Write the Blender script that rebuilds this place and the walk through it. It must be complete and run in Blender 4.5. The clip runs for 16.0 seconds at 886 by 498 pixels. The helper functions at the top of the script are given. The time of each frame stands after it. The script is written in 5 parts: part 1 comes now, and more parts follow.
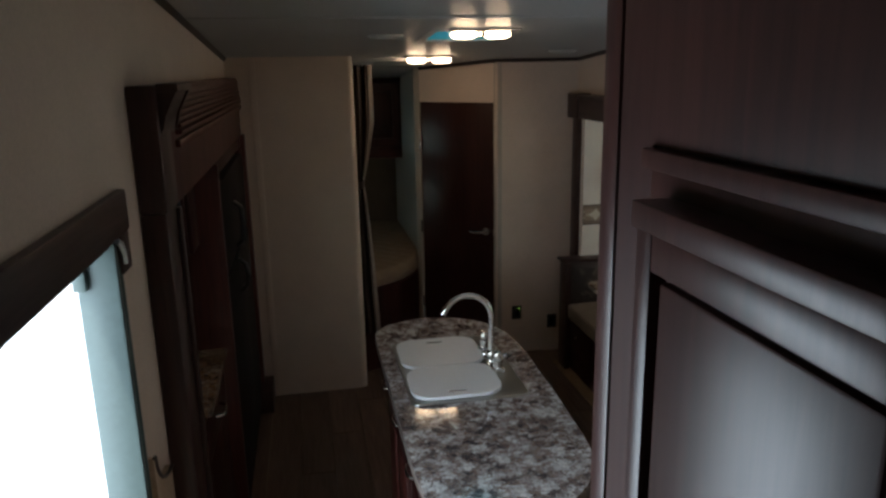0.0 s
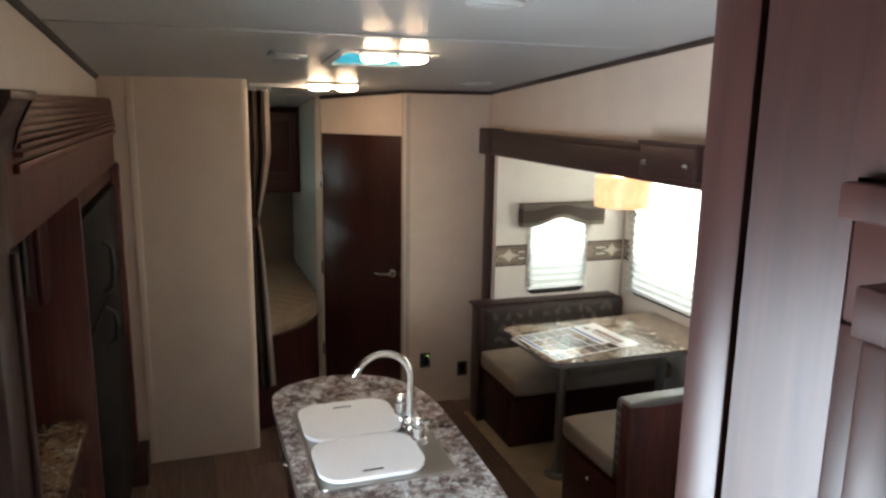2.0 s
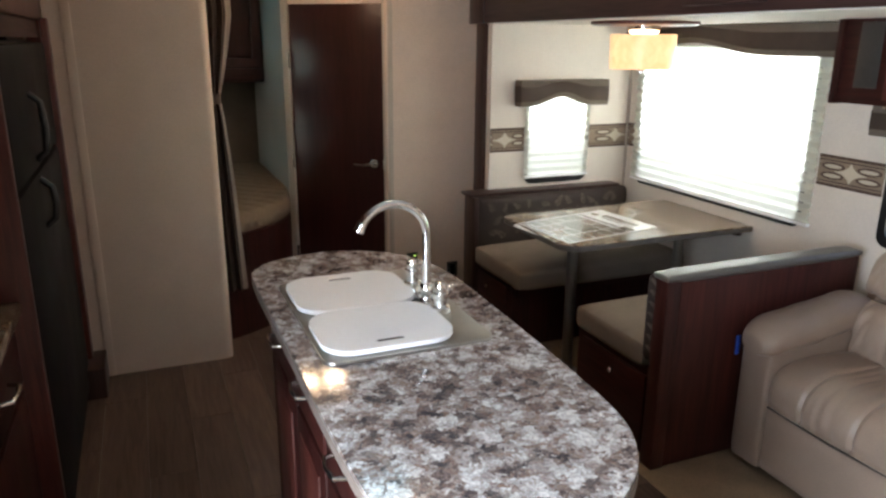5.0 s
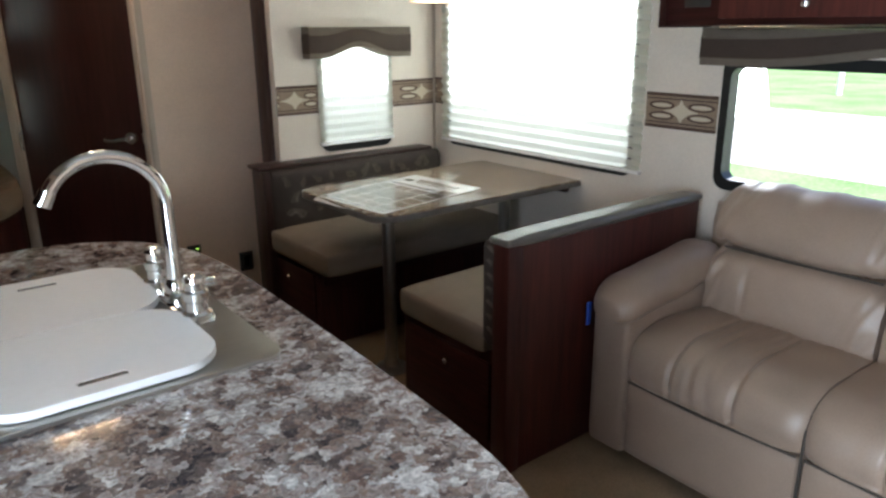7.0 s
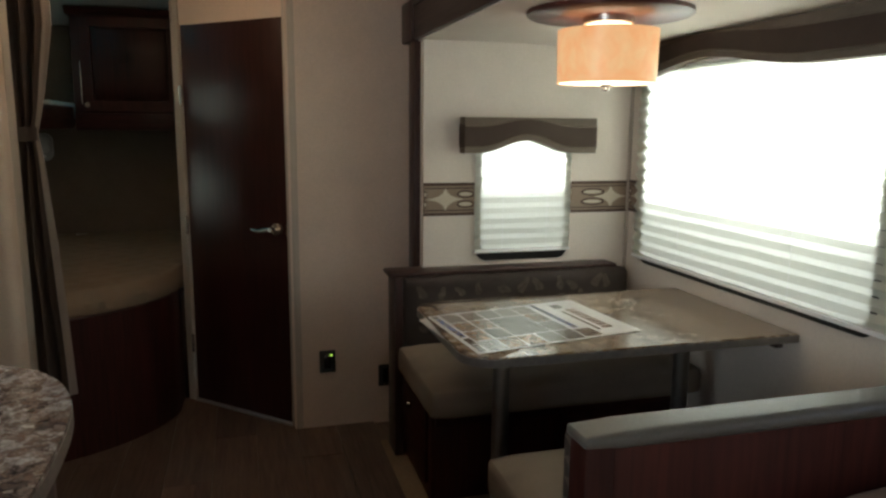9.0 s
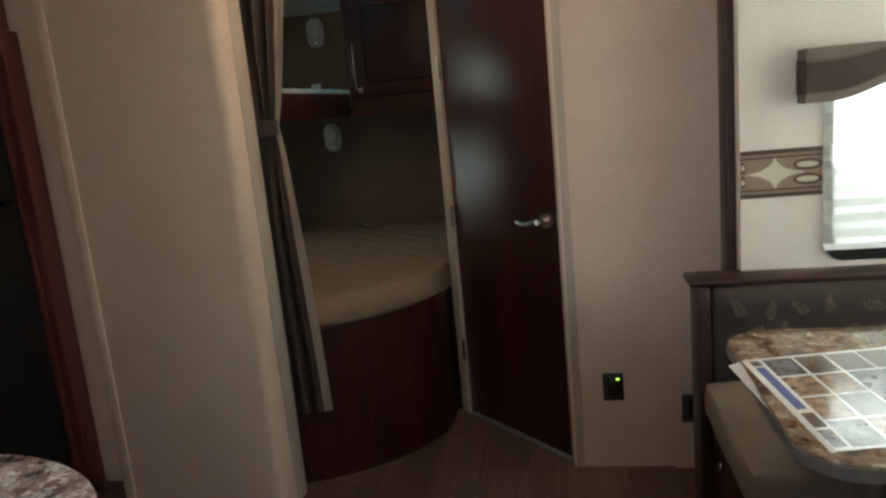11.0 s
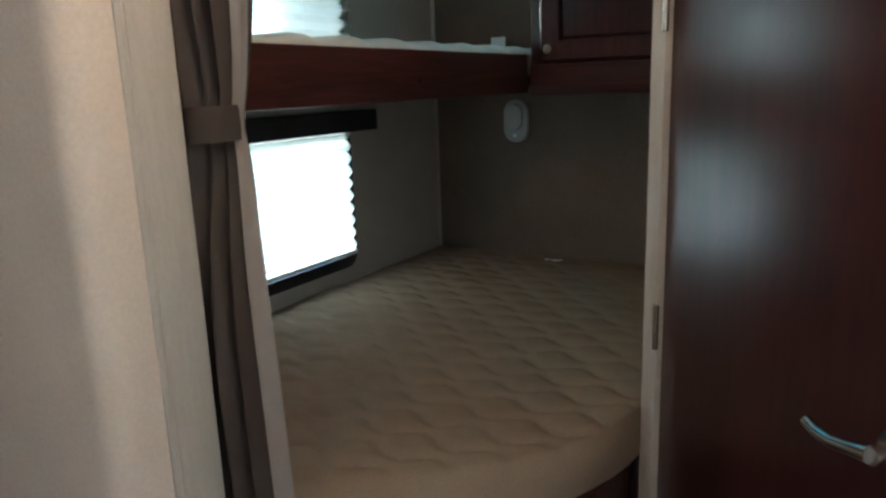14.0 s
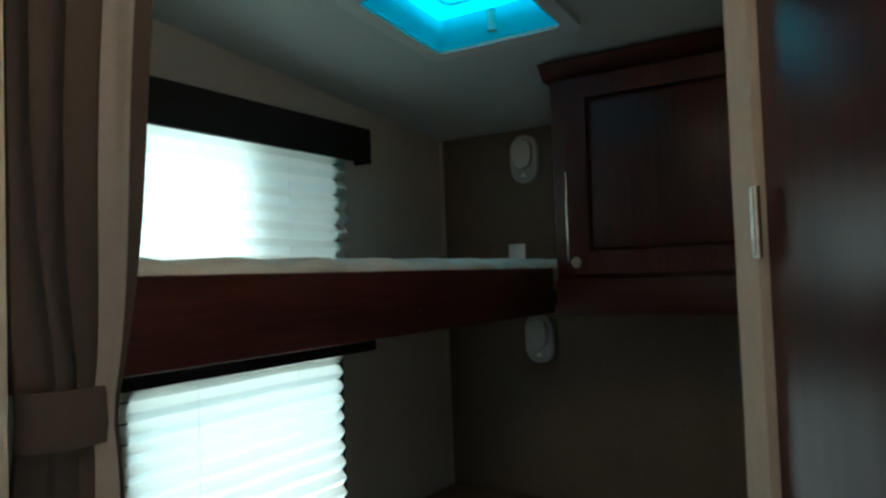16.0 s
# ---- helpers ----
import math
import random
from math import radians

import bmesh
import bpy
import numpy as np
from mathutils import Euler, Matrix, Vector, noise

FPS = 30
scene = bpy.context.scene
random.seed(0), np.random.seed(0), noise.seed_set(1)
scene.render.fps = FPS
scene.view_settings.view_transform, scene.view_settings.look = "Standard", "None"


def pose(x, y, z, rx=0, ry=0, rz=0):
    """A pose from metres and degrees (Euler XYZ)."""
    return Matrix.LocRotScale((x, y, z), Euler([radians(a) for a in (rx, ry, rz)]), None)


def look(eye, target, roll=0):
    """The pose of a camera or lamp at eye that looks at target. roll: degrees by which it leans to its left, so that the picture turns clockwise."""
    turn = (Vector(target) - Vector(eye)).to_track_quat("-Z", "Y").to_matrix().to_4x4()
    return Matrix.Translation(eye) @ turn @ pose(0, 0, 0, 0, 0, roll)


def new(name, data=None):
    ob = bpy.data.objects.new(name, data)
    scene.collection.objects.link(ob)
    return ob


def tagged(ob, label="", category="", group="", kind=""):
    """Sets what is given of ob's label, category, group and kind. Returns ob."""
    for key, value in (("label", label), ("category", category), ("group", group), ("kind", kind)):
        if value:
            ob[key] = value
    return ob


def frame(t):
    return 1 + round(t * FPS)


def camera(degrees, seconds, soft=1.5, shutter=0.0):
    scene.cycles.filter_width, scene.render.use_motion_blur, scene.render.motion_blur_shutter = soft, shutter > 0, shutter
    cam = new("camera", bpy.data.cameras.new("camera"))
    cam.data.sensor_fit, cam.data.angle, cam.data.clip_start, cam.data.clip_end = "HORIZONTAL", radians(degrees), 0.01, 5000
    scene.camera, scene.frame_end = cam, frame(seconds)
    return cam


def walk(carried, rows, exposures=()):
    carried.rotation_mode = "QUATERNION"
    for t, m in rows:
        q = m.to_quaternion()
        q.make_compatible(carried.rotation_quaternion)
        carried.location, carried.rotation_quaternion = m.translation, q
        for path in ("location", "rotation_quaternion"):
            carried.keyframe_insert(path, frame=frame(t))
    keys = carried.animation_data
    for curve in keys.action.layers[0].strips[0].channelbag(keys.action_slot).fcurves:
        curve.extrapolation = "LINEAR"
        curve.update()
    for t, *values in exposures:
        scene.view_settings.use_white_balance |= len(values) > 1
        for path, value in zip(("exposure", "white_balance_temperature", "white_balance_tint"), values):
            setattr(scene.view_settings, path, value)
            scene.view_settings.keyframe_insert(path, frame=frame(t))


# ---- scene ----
cam = camera(63.3, 16.0, soft=2.6)
PATH = [
    (0, (0.31, 0.013, 2.052), (0.669, 1.919, 1.565), -1.1),
    (0.5, (0.308, 0.198, 2.043), (0.708, 2.108, 1.608), -0.6),
    (1, (0.314, 0.313, 2.03), (0.866, 2.179, 1.568), 0.0),
    (1.5, (0.315, 0.367, 2.042), (0.992, 2.198, 1.607), 1.1),
    (2, (0.32, 0.386, 2.008), (0.968, 2.238, 1.619), 0.9),
    (2.5, (0.319, 0.464, 1.921), (0.911, 2.349, 1.608), 1.3),
    (3, (0.322, 0.56, 1.896), (0.845, 2.463, 1.573), -2.8),
    (3.5, (0.284, 0.608, 1.849), (0.918, 2.455, 1.413), 0.4),
    (4, (0.282, 0.647, 1.791), (0.931, 2.455, 1.234), 0.8),
    (4.2, (0.285, 0.678, 1.762), (0.974, 2.47, 1.204), 1.0),
    (6.3, (0.343, 1.1, 1.437), (1.191, 2.82, 0.87), -2.0),
    (6.5, (0.392, 1.155, 1.426), (1.366, 2.799, 0.835), -1.8),
    (7, (0.602, 1.316, 1.406), (1.782, 2.819, 0.815), -0.4),
    (7.5, (0.779, 1.421, 1.392), (2.038, 2.887, 0.876), -1.0),
    (8, (1.0, 1.539, 1.376), (2.2, 3.098, 1.015), -0.0),
    (8.5, (1.192, 1.609, 1.364), (2.161, 3.317, 0.986), -2.2),
    (9, (1.406, 1.657, 1.369), (1.94, 3.555, 1.033), 0.5),
    (9.5, (1.521, 1.779, 1.351), (1.807, 3.729, 1.01), -0.9),
    (10, (1.616, 1.969, 1.368), (1.762, 3.933, 1.021), -0.7),
    (10.2, (1.648, 2.04, 1.358), (1.662, 4.008, 1.006), -1.6),
    (12.3, (1.616, 3.086, 1.339), (0.927, 4.908, 0.883), -2.4),
    (12.5, (1.622, 3.24, 1.362), (0.878, 5.043, 0.923), -0.9),
    (13, (1.556, 3.496, 1.354), (0.785, 5.275, 0.862), -1.9),
    (13.5, (1.49, 3.698, 1.372), (0.668, 5.453, 0.877), -2.6),
    (14, (1.495, 3.927, 1.373), (0.482, 5.593, 0.929), -2.0),
    (14.5, (1.515, 4.102, 1.422), (0.361, 5.717, 1.178), -1.3),
    (15, (1.444, 4.185, 1.443), (0.254, 5.791, 1.383), -1.6),
    (15.5, (1.336, 4.273, 1.447), (0.219, 5.931, 1.493), -2.5),
    (16, (1.298, 4.309, 1.445), (0.231, 5.999, 1.521), -2.0),
]
EXPOSURES = [(0.0, -0.35, 6200, 12), (0.5, 0.7, 6250, 14), (1.0, 1.45, 6300, 14), (1.5, 1.38, 6300, 14), (2.5, 1.32, 6500, 16), (4.0, 1.33, 6550, 17), (6.5, 1.4, 6200, 15), (7.0, 1.1, 6200, 14), (8.0, 0.42, 6400, 13), (8.5, 0.42, 6600, 12), (9.0, 0.45, 6700, 12), (9.5, 0.6, 6700, 11), (10.0, 0.7, 6700, 12), (12.5, 2.15, 5600, 11), (13.5, 2.1, 5600, 11), (14.5, 1.5, 5300, 5), (15.0, 1.08, 5300, 1), (15.5, 1.24, 5450, 0), (16.0, 1.0, 5550, 0)]
walk(cam, [(t, look(eye, target, roll)) for t, eye, target, roll in PATH], EXPOSURES)

# ---------- world, sun, large lights ----------
world = bpy.data.worlds.new("sky")
scene.world = world
world.use_nodes = True
sky = world.node_tree.nodes.new("ShaderNodeTexSky")
sky.sky_type, sky.sun_disc = "NISHITA", False
sky.sun_elevation, sky.sun_rotation = radians(58), radians(200)
world.node_tree.links.new(sky.outputs[0], world.node_tree.nodes["Background"].inputs[0])
world.node_tree.nodes["Background"].inputs[1].default_value = 0.15

SUN = bpy.data.lights.new("sun", "SUN")
SUN.energy, SUN.angle, SUN.color = 5.0, radians(0.5), (1, 0.96, 0.9)
sun_lamp = new("sun", SUN)
sun_lamp.matrix_world = look((0, 0, 30), (0 + 30 * math.sin(radians(20)) * 0.62, 30 * math.cos(radians(20)) * 0.62, 0))


def window_light(name, eye, target, wide, high, power, colour=(0.93, 1.0, 1.0)):
    """Skylight that falls on a window from outside."""
    lamp = bpy.data.lights.new(name, "AREA")
    lamp.shape, lamp.size, lamp.size_y, lamp.energy, lamp.color = "RECTANGLE", wide, high, power, colour
    new(name, lamp).matrix_world = look(eye, target)


window_light("daylight_big", (3.72, 3.78, 1.45), (3.08, 3.78, 1.22), 1.5, 1.0, 27)
window_light("daylight_small", (2.57, 5.05, 1.35), (2.57, 4.54, 1.1), 0.6, 0.6, 8)
window_light("daylight_bunk_low", (-0.55, 5.6, 1.32), (-0.12, 5.6, 1.0), 0.9, 0.4, 1.25, (0.76, 1.0, 0.93))
window_light("daylight_bunk_high", (-0.55, 5.42, 1.95), (-0.12, 5.42, 1.62), 0.8, 0.5, 2.5, (0.78, 1.0, 0.94))
window_light("daylight_door", (-0.74, 1.15, 1.06), (0.45, 1.34, 0.75), 1.8, 1.9, 120, (0.76, 0.91, 1.0))


# ---------- materials ----------
def mat(name, colour, rough=0.5, metal=0.0, vary=0.12, size=6.0, fine=60.0, bump=0.05, coat=0.0, stretch=(1, 1, 1), spec=0.5):
    """A plain surface with variation at two scales, fine relief and uneven gloss."""
    m = bpy.data.materials.new(name)
    m.use_nodes = True
    nt = m.node_tree
    bsdf = nt.nodes["Principled BSDF"]
    tc = nt.nodes.new("ShaderNodeTexCoord")
    mp = nt.nodes.new("ShaderNodeMapping")
    mp.inputs["Scale"].default_value = stretch
    nt.links.new(tc.outputs["Object"], mp.inputs[0])
    big, small = nt.nodes.new("ShaderNodeTexNoise"), nt.nodes.new("ShaderNodeTexNoise")
    big.inputs["Scale"].default_value, big.inputs["Detail"].default_value = size, 4
    small.inputs["Scale"].default_value, small.inputs["Detail"].default_value = fine, 3
    for n in (big, small):
        nt.links.new(mp.outputs[0], n.inputs[0])
    mix = nt.nodes.new("ShaderNodeMath")
    mix.operation = "ADD"
    nt.links.new(big.outputs[0], mix.inputs[0])
    nt.links.new(small.outputs[0], mix.inputs[1])
    ramp = nt.nodes.new("ShaderNodeValToRGB")
    half = nt.nodes.new("ShaderNodeMath")
    half.operation, half.inputs[1].default_value = "MULTIPLY", 0.5
    nt.links.new(mix.outputs[0], half.inputs[0])
    ramp.color_ramp.elements[0].position, ramp.color_ramp.elements[1].position = 0.35, 0.65
    ramp.color_ramp.elements[0].color = (*[c * (1 - vary) for c in colour], 1)
    ramp.color_ramp.elements[1].color = (*[min(1, c * (1 + vary)) for c in colour], 1)
    nt.links.new(half.outputs[0], ramp.inputs[0])
    nt.links.new(ramp.outputs[0], bsdf.inputs["Base Color"])
    rr = nt.nodes.new("ShaderNodeMapRange")
    rr.inputs["To Min"].default_value, rr.inputs["To Max"].default_value = max(0.02, rough - 0.07), min(1, rough + 0.07)
    nt.links.new(big.outputs[0], rr.inputs[0])
    nt.links.new(rr.outputs[0], bsdf.inputs["Roughness"])
    bsdf.inputs["Metallic"].default_value = metal
    bsdf.inputs["Coat Weight"].default_value = coat
    bsdf.inputs["Coat Roughness"].default_value = 0.15
    bsdf.inputs["Specular IOR Level"].default_value = spec
    if bump:
        b = nt.nodes.new("ShaderNodeBump")
        b.inputs["Strength"].default_value, b.inputs["Distance"].default_value = bump, 0.004
        nt.links.new(small.outputs[0], b.inputs["Height"])
        nt.links.new(b.outputs[0], bsdf.inputs["Normal"])
    return m


def wood(name, dark, light, rough=0.35, along="z", coat=0.05, scale=1.0, spec=0.32, relief=0.12):
    """Stained wood with grain along one axis."""
    m = bpy.data.materials.new(name)
    m.use_nodes = True
    nt = m.node_tree
    bsdf = nt.nodes["Principled BSDF"]
    tc, mp = nt.nodes.new("ShaderNodeTexCoord"), nt.nodes.new("ShaderNodeMapping")
    s = 34 * scale
    mp.inputs["Scale"].default_value = {"x": (2.2, s, s), "y": (s, 2.2, s), "z": (s, s, 2.2)}[along]
    info = nt.nodes.new("ShaderNodeObjectInfo")
    shift = nt.nodes.new("ShaderNodeVectorMath")
    shift.operation = "ADD"
    many = nt.nodes.new("ShaderNodeMath")
    many.operation, many.inputs[1].default_value = "MULTIPLY", 40.0
    nt.links.new(info.outputs["Random"], many.inputs[0])
    nt.links.new(tc.outputs["Object"], mp.inputs[0])
    nt.links.new(mp.outputs[0], shift.inputs[0])
    nt.links.new(many.outputs[0], shift.inputs[1])
    grain, broad = nt.nodes.new("ShaderNodeTexNoise"), nt.nodes.new("ShaderNodeTexNoise")
    grain.inputs["Scale"].default_value, grain.inputs["Detail"].default_value, grain.inputs["Distortion"].default_value = 2.2, 6, 0.6
    broad.inputs["Scale"].default_value = 0.35
    nt.links.new(shift.outputs[0], grain.inputs[0])
    nt.links.new(shift.outputs[0], broad.inputs[0])
    add = nt.nodes.new("ShaderNodeMath")
    add.operation = "MULTIPLY_ADD"
    add.inputs[1].default_value = 0.6
    nt.links.new(grain.outputs[0], add.inputs[0])
    tone = nt.nodes.new("ShaderNodeMath")
    tone.operation, tone.inputs[1].default_value = "MULTIPLY", 0.4
    nt.links.new(broad.outputs[0], tone.inputs[0])
    nt.links.new(tone.outputs[0], add.inputs[2])
    ramp = nt.nodes.new("ShaderNodeValToRGB")
    ramp.color_ramp.elements[0].position, ramp.color_ramp.elements[1].position = 0.34, 0.68
    ramp.color_ramp.elements[0].color, ramp.color_ramp.elements[1].color = (*dark, 1), (*light, 1)
    nt.links.new(add.outputs[0], ramp.inputs[0])
    vary = nt.nodes.new("ShaderNodeHueSaturation")
    val = nt.nodes.new("ShaderNodeMapRange")
    val.inputs["To Min"].default_value, val.inputs["To Max"].default_value = 0.82, 1.18
    nt.links.new(info.outputs["Random"], val.inputs[0])
    nt.links.new(val.outputs[0], vary.inputs["Value"])
    nt.links.new(ramp.outputs[0], vary.inputs["Color"])
    nt.links.new(vary.outputs[0], bsdf.inputs["Base Color"])
    rr = nt.nodes.new("ShaderNodeMapRange")
    rr.inputs["To Min"].default_value, rr.inputs["To Max"].default_value = rough + 0.1, rough - 0.06
    nt.links.new(add.outputs[0], rr.inputs[0])
    nt.links.new(rr.outputs[0], bsdf.inputs["Roughness"])
    bsdf.inputs["Coat Weight"].default_value, bsdf.inputs["Coat Roughness"].default_value = coat, 0.25
    bsdf.inputs["Specular IOR Level"].default_value = spec
    b = nt.nodes.new("ShaderNodeBump")
    b.inputs["Strength"].default_value, b.inputs["Distance"].default_value = relief, 0.002
    nt.links.new(grain.outputs[0], b.inputs["Height"])
    nt.links.new(b.outputs[0], bsdf.inputs["Normal"])
    return m


def granite(name, stops, rough=0.08, scale=1.0):
    """Laminate printed as stone: mottled blotches of several tones with dark and pale flecks."""
    m = bpy.data.materials.new(name)
    m.use_nodes = True
    nt = m.node_tree
    bsdf = nt.nodes["Principled BSDF"]
    tc = nt.nodes.new("ShaderNodeTexCoord")

    def cloud(size, detail, harsh, twist):
        n = nt.nodes.new("ShaderNodeTexNoise")
        n.inputs["Scale"].default_value, n.inputs["Detail"].default_value = size * scale, detail
        n.inputs["Roughness"].default_value, n.inputs["Distortion"].default_value = harsh, twist
        nt.links.new(tc.outputs["Object"], n.inputs[0])
        return n

    warp = nt.nodes.new("ShaderNodeTexNoise")
    warp.inputs["Scale"].default_value, warp.inputs["Detail"].default_value = 60 * scale, 4
    nt.links.new(tc.outputs["Object"], warp.inputs[0])
    pull = nt.nodes.new("ShaderNodeVectorMath")
    pull.operation, pull.inputs[1].default_value = "MULTIPLY_ADD", (0.045, 0.045, 0.045)
    nt.links.new(warp.outputs["Color"], pull.inputs[0])
    nt.links.new(tc.outputs["Object"], pull.inputs[2])
    chip = nt.nodes.new("ShaderNodeTexVoronoi")
    chip.feature, chip.inputs["Smoothness"].default_value = "SMOOTH_F1", 0.35
    chip.inputs["Scale"].default_value = 92 * scale
    nt.links.new(pull.outputs[0], chip.inputs["Vector"])
    blotch, tone, speck = cloud(22, 8, 0.75, 0.7), cloud(5, 3, 0.5, 0.3), cloud(150, 4, 0.6, 0.4)
    nt.links.new(chip.outputs["Position"], blotch.inputs[0])
    ramp = nt.nodes.new("ShaderNodeValToRGB")
    el = ramp.color_ramp.elements
    while len(el) < len(stops):
        el.new(0.5)
    for e, (p, c) in zip(el, stops):
        e.position, e.color = p, (*c, 1)
    shift = nt.nodes.new("ShaderNodeMath")
    shift.operation, shift.inputs[1].default_value = "MULTIPLY_ADD", 0.22
    low = nt.nodes.new("ShaderNodeMath")
    low.operation, low.inputs[1].default_value = "SUBTRACT", 0.11
    nt.links.new(tone.outputs[0], shift.inputs[0])
    nt.links.new(blotch.outputs[0], low.inputs[0])
    nt.links.new(low.outputs[0], shift.inputs[2])
    nt.links.new(shift.outputs[0], ramp.inputs[0])
    fleck = nt.nodes.new("ShaderNodeMapRange")
    fleck.inputs["From Min"].default_value, fleck.inputs["From Max"].default_value = 0.38, 0.62
    fleck.inputs["To Min"].default_value, fleck.inputs["To Max"].default_value = 0.72, 1.2
    tint = nt.nodes.new("ShaderNodeSeparateColor")
    nt.links.new(chip.outputs["Color"], tint.inputs[0])
    sat = nt.nodes.new("ShaderNodeMapRange")
    sat.inputs["To Min"].default_value, sat.inputs["To Max"].default_value = 0.65, 1.35
    nt.links.new(tint.outputs[0], sat.inputs[0])
    nt.links.new(speck.outputs[0], fleck.inputs[0])
    hsv = nt.nodes.new("ShaderNodeHueSaturation")
    nt.links.new(fleck.outputs[0], hsv.inputs["Value"])
    nt.links.new(sat.outputs[0], hsv.inputs["Saturation"])
    nt.links.new(ramp.outputs[0], hsv.inputs["Color"])
    nt.links.new(hsv.outputs[0], bsdf.inputs["Base Color"])
    rr = nt.nodes.new("ShaderNodeMapRange")
    rr.inputs["To Min"].default_value, rr.inputs["To Max"].default_value = rough - 0.05, rough + 0.06
    nt.links.new(blotch.outputs[0], rr.inputs[0])
    nt.links.new(rr.outputs[0], bsdf.inputs["Roughness"])
    return m


def sheer(name, colour, through_share, tint=None):
    """Cloth that lets part of the light through."""
    m = mat(name, colour, 0.9, vary=0.05, size=9, fine=220, bump=0.08, spec=0.1)
    nt = m.node_tree
    bsdf, out = nt.nodes["Principled BSDF"], nt.nodes["Material Output"]
    tr, mix = nt.nodes.new("ShaderNodeBsdfTranslucent"), nt.nodes.new("ShaderNodeMixShader")
    tr.inputs[0].default_value = (*(tint or colour), 1)
    mix.inputs[0].default_value = through_share
    nt.links.new(bsdf.outputs[0], mix.inputs[1])
    nt.links.new(tr.outputs[0], mix.inputs[2])
    nt.links.new(mix.outputs[0], out.inputs[0])
    return m


def glowing(name, colour, strength, vary=0.0, base=(0.8, 0.75, 0.65)):
    m = mat(name, base, 0.4, vary=0.05, bump=0)
    nt = m.node_tree
    bsdf = nt.nodes["Principled BSDF"]
    bsdf.inputs["Emission Color"].default_value = (*colour, 1)
    bsdf.inputs["Emission Strength"].default_value = strength
    if vary:
        tc, n = nt.nodes.new("ShaderNodeTexCoord"), nt.nodes.new("ShaderNodeTexNoise")
        n.inputs["Scale"].default_value, n.inputs["Detail"].default_value, n.inputs["Distortion"].default_value = 14, 5, 1.5
        nt.links.new(tc.outputs["Object"], n.inputs[0])
        ramp = nt.nodes.new("ShaderNodeValToRGB")
        ramp.color_ramp.elements[0].position, ramp.color_ramp.elements[1].position = 0.3, 0.7
        ramp.color_ramp.elements[0].color = (colour[0], colour[1] * (1 - vary), colour[2] * (1 - 1.6 * vary), 1)
        ramp.color_ramp.elements[1].color = (*colour, 1)
        nt.links.new(n.outputs[0], ramp.inputs[0])
        nt.links.new(ramp.outputs[0], bsdf.inputs["Emission Color"])
    return m


def glass(name, colour=(1, 1, 1), rough=0.0):
    m = bpy.data.materials.new(name)
    m.use_nodes = True
    bsdf = m.node_tree.nodes["Principled BSDF"]
    bsdf.inputs["Base Color"].default_value = (*colour, 1)
    bsdf.inputs["Transmission Weight"].default_value = 1
    bsdf.inputs["Roughness"].default_value, bsdf.inputs["IOR"].default_value = rough, 1.1
    return m


WALLPAPER = mat("wallpaper", (0.60, 0.48, 0.39), 0.75, vary=0.07, size=5, fine=130, bump=0.12, spec=0.3)
SLIDE_PAPER = mat("pale_wallpaper", (0.66, 0.585, 0.51), 0.75, vary=0.06, size=5, fine=130, bump=0.12, spec=0.3)
BUNK_PAPER = mat("grey_wallpaper", (0.41, 0.365, 0.315), 0.8, vary=0.06, size=5, fine=130, bump=0.1, spec=0.3)
BROWN_PAPER = mat("brown_wallpaper", (0.145, 0.110, 0.082), 0.75, vary=0.12, size=7, fine=120, bump=0.1, spec=0.3)
CEILING = mat("ceiling_white", (0.46, 0.46, 0.455), 0.3, vary=0.04, size=3, fine=180, bump=0.0, spec=0.08)
for link in list(CEILING.node_tree.nodes["Principled BSDF"].inputs["Roughness"].links):
    CEILING.node_tree.links.remove(link)
CEILING.node_tree.nodes["Principled BSDF"].inputs["Roughness"].default_value = 0.34
TRIM_DARK = mat("dark_trim", (0.03, 0.02, 0.018), 0.45, vary=0.2, bump=0.03)
TRIM_PALE = mat("pale_trim", (0.42, 0.36, 0.30), 0.6, vary=0.08, size=12, fine=90, stretch=(8, 8, 1), bump=0.06)
CHERRY = wood("cherry_upright", (0.018, 0.0048, 0.004), (0.060, 0.0140, 0.0108), 0.42, spec=0.24)
CHERRY_Y = wood("cherry_along", (0.018, 0.0048, 0.004), (0.060, 0.0140, 0.0108), 0.42, spec=0.24, along="y")
CHERRY_X = wood("cherry_across", (0.018, 0.0048, 0.004), (0.060, 0.0140, 0.0108), 0.42, spec=0.24, along="x")
MAHOGANY = wood("mahogany_red", (0.045, 0.012, 0.009), (0.115, 0.030, 0.022), 0.36)
BENCH_WOOD = wood("bench_veneer", (0.030, 0.0082, 0.0065), (0.072, 0.0185, 0.0145), 0.38)
ESPRESSO = wood("espresso_upright", (0.021, 0.0095, 0.008), (0.052, 0.024, 0.0195), 0.40)
ESPRESSO_Y = wood("espresso_along", (0.021, 0.0095, 0.008), (0.052, 0.024, 0.0195), 0.40, along="y")
TALL_WOOD = wood("tall_cabinet_veneer", (0.026, 0.0105, 0.009), (0.058, 0.023, 0.019), 0.31, coat=0.0, scale=0.9, spec=0.38, relief=0.08)
DOOR_WOOD = wood("door_veneer", (0.020, 0.006, 0.005), (0.040, 0.011, 0.009), 0.30, coat=0.3, scale=0.7, relief=0.03)
PLANK = wood("floor_plank", (0.066, 0.041, 0.031), (0.150, 0.096, 0.073), 0.36, along="y", coat=0.05, scale=0.9)
CARPET = mat("tan_floor", (0.25, 0.18, 0.115), 0.85, vary=0.2, size=8, fine=170, bump=0.25, spec=0.2)
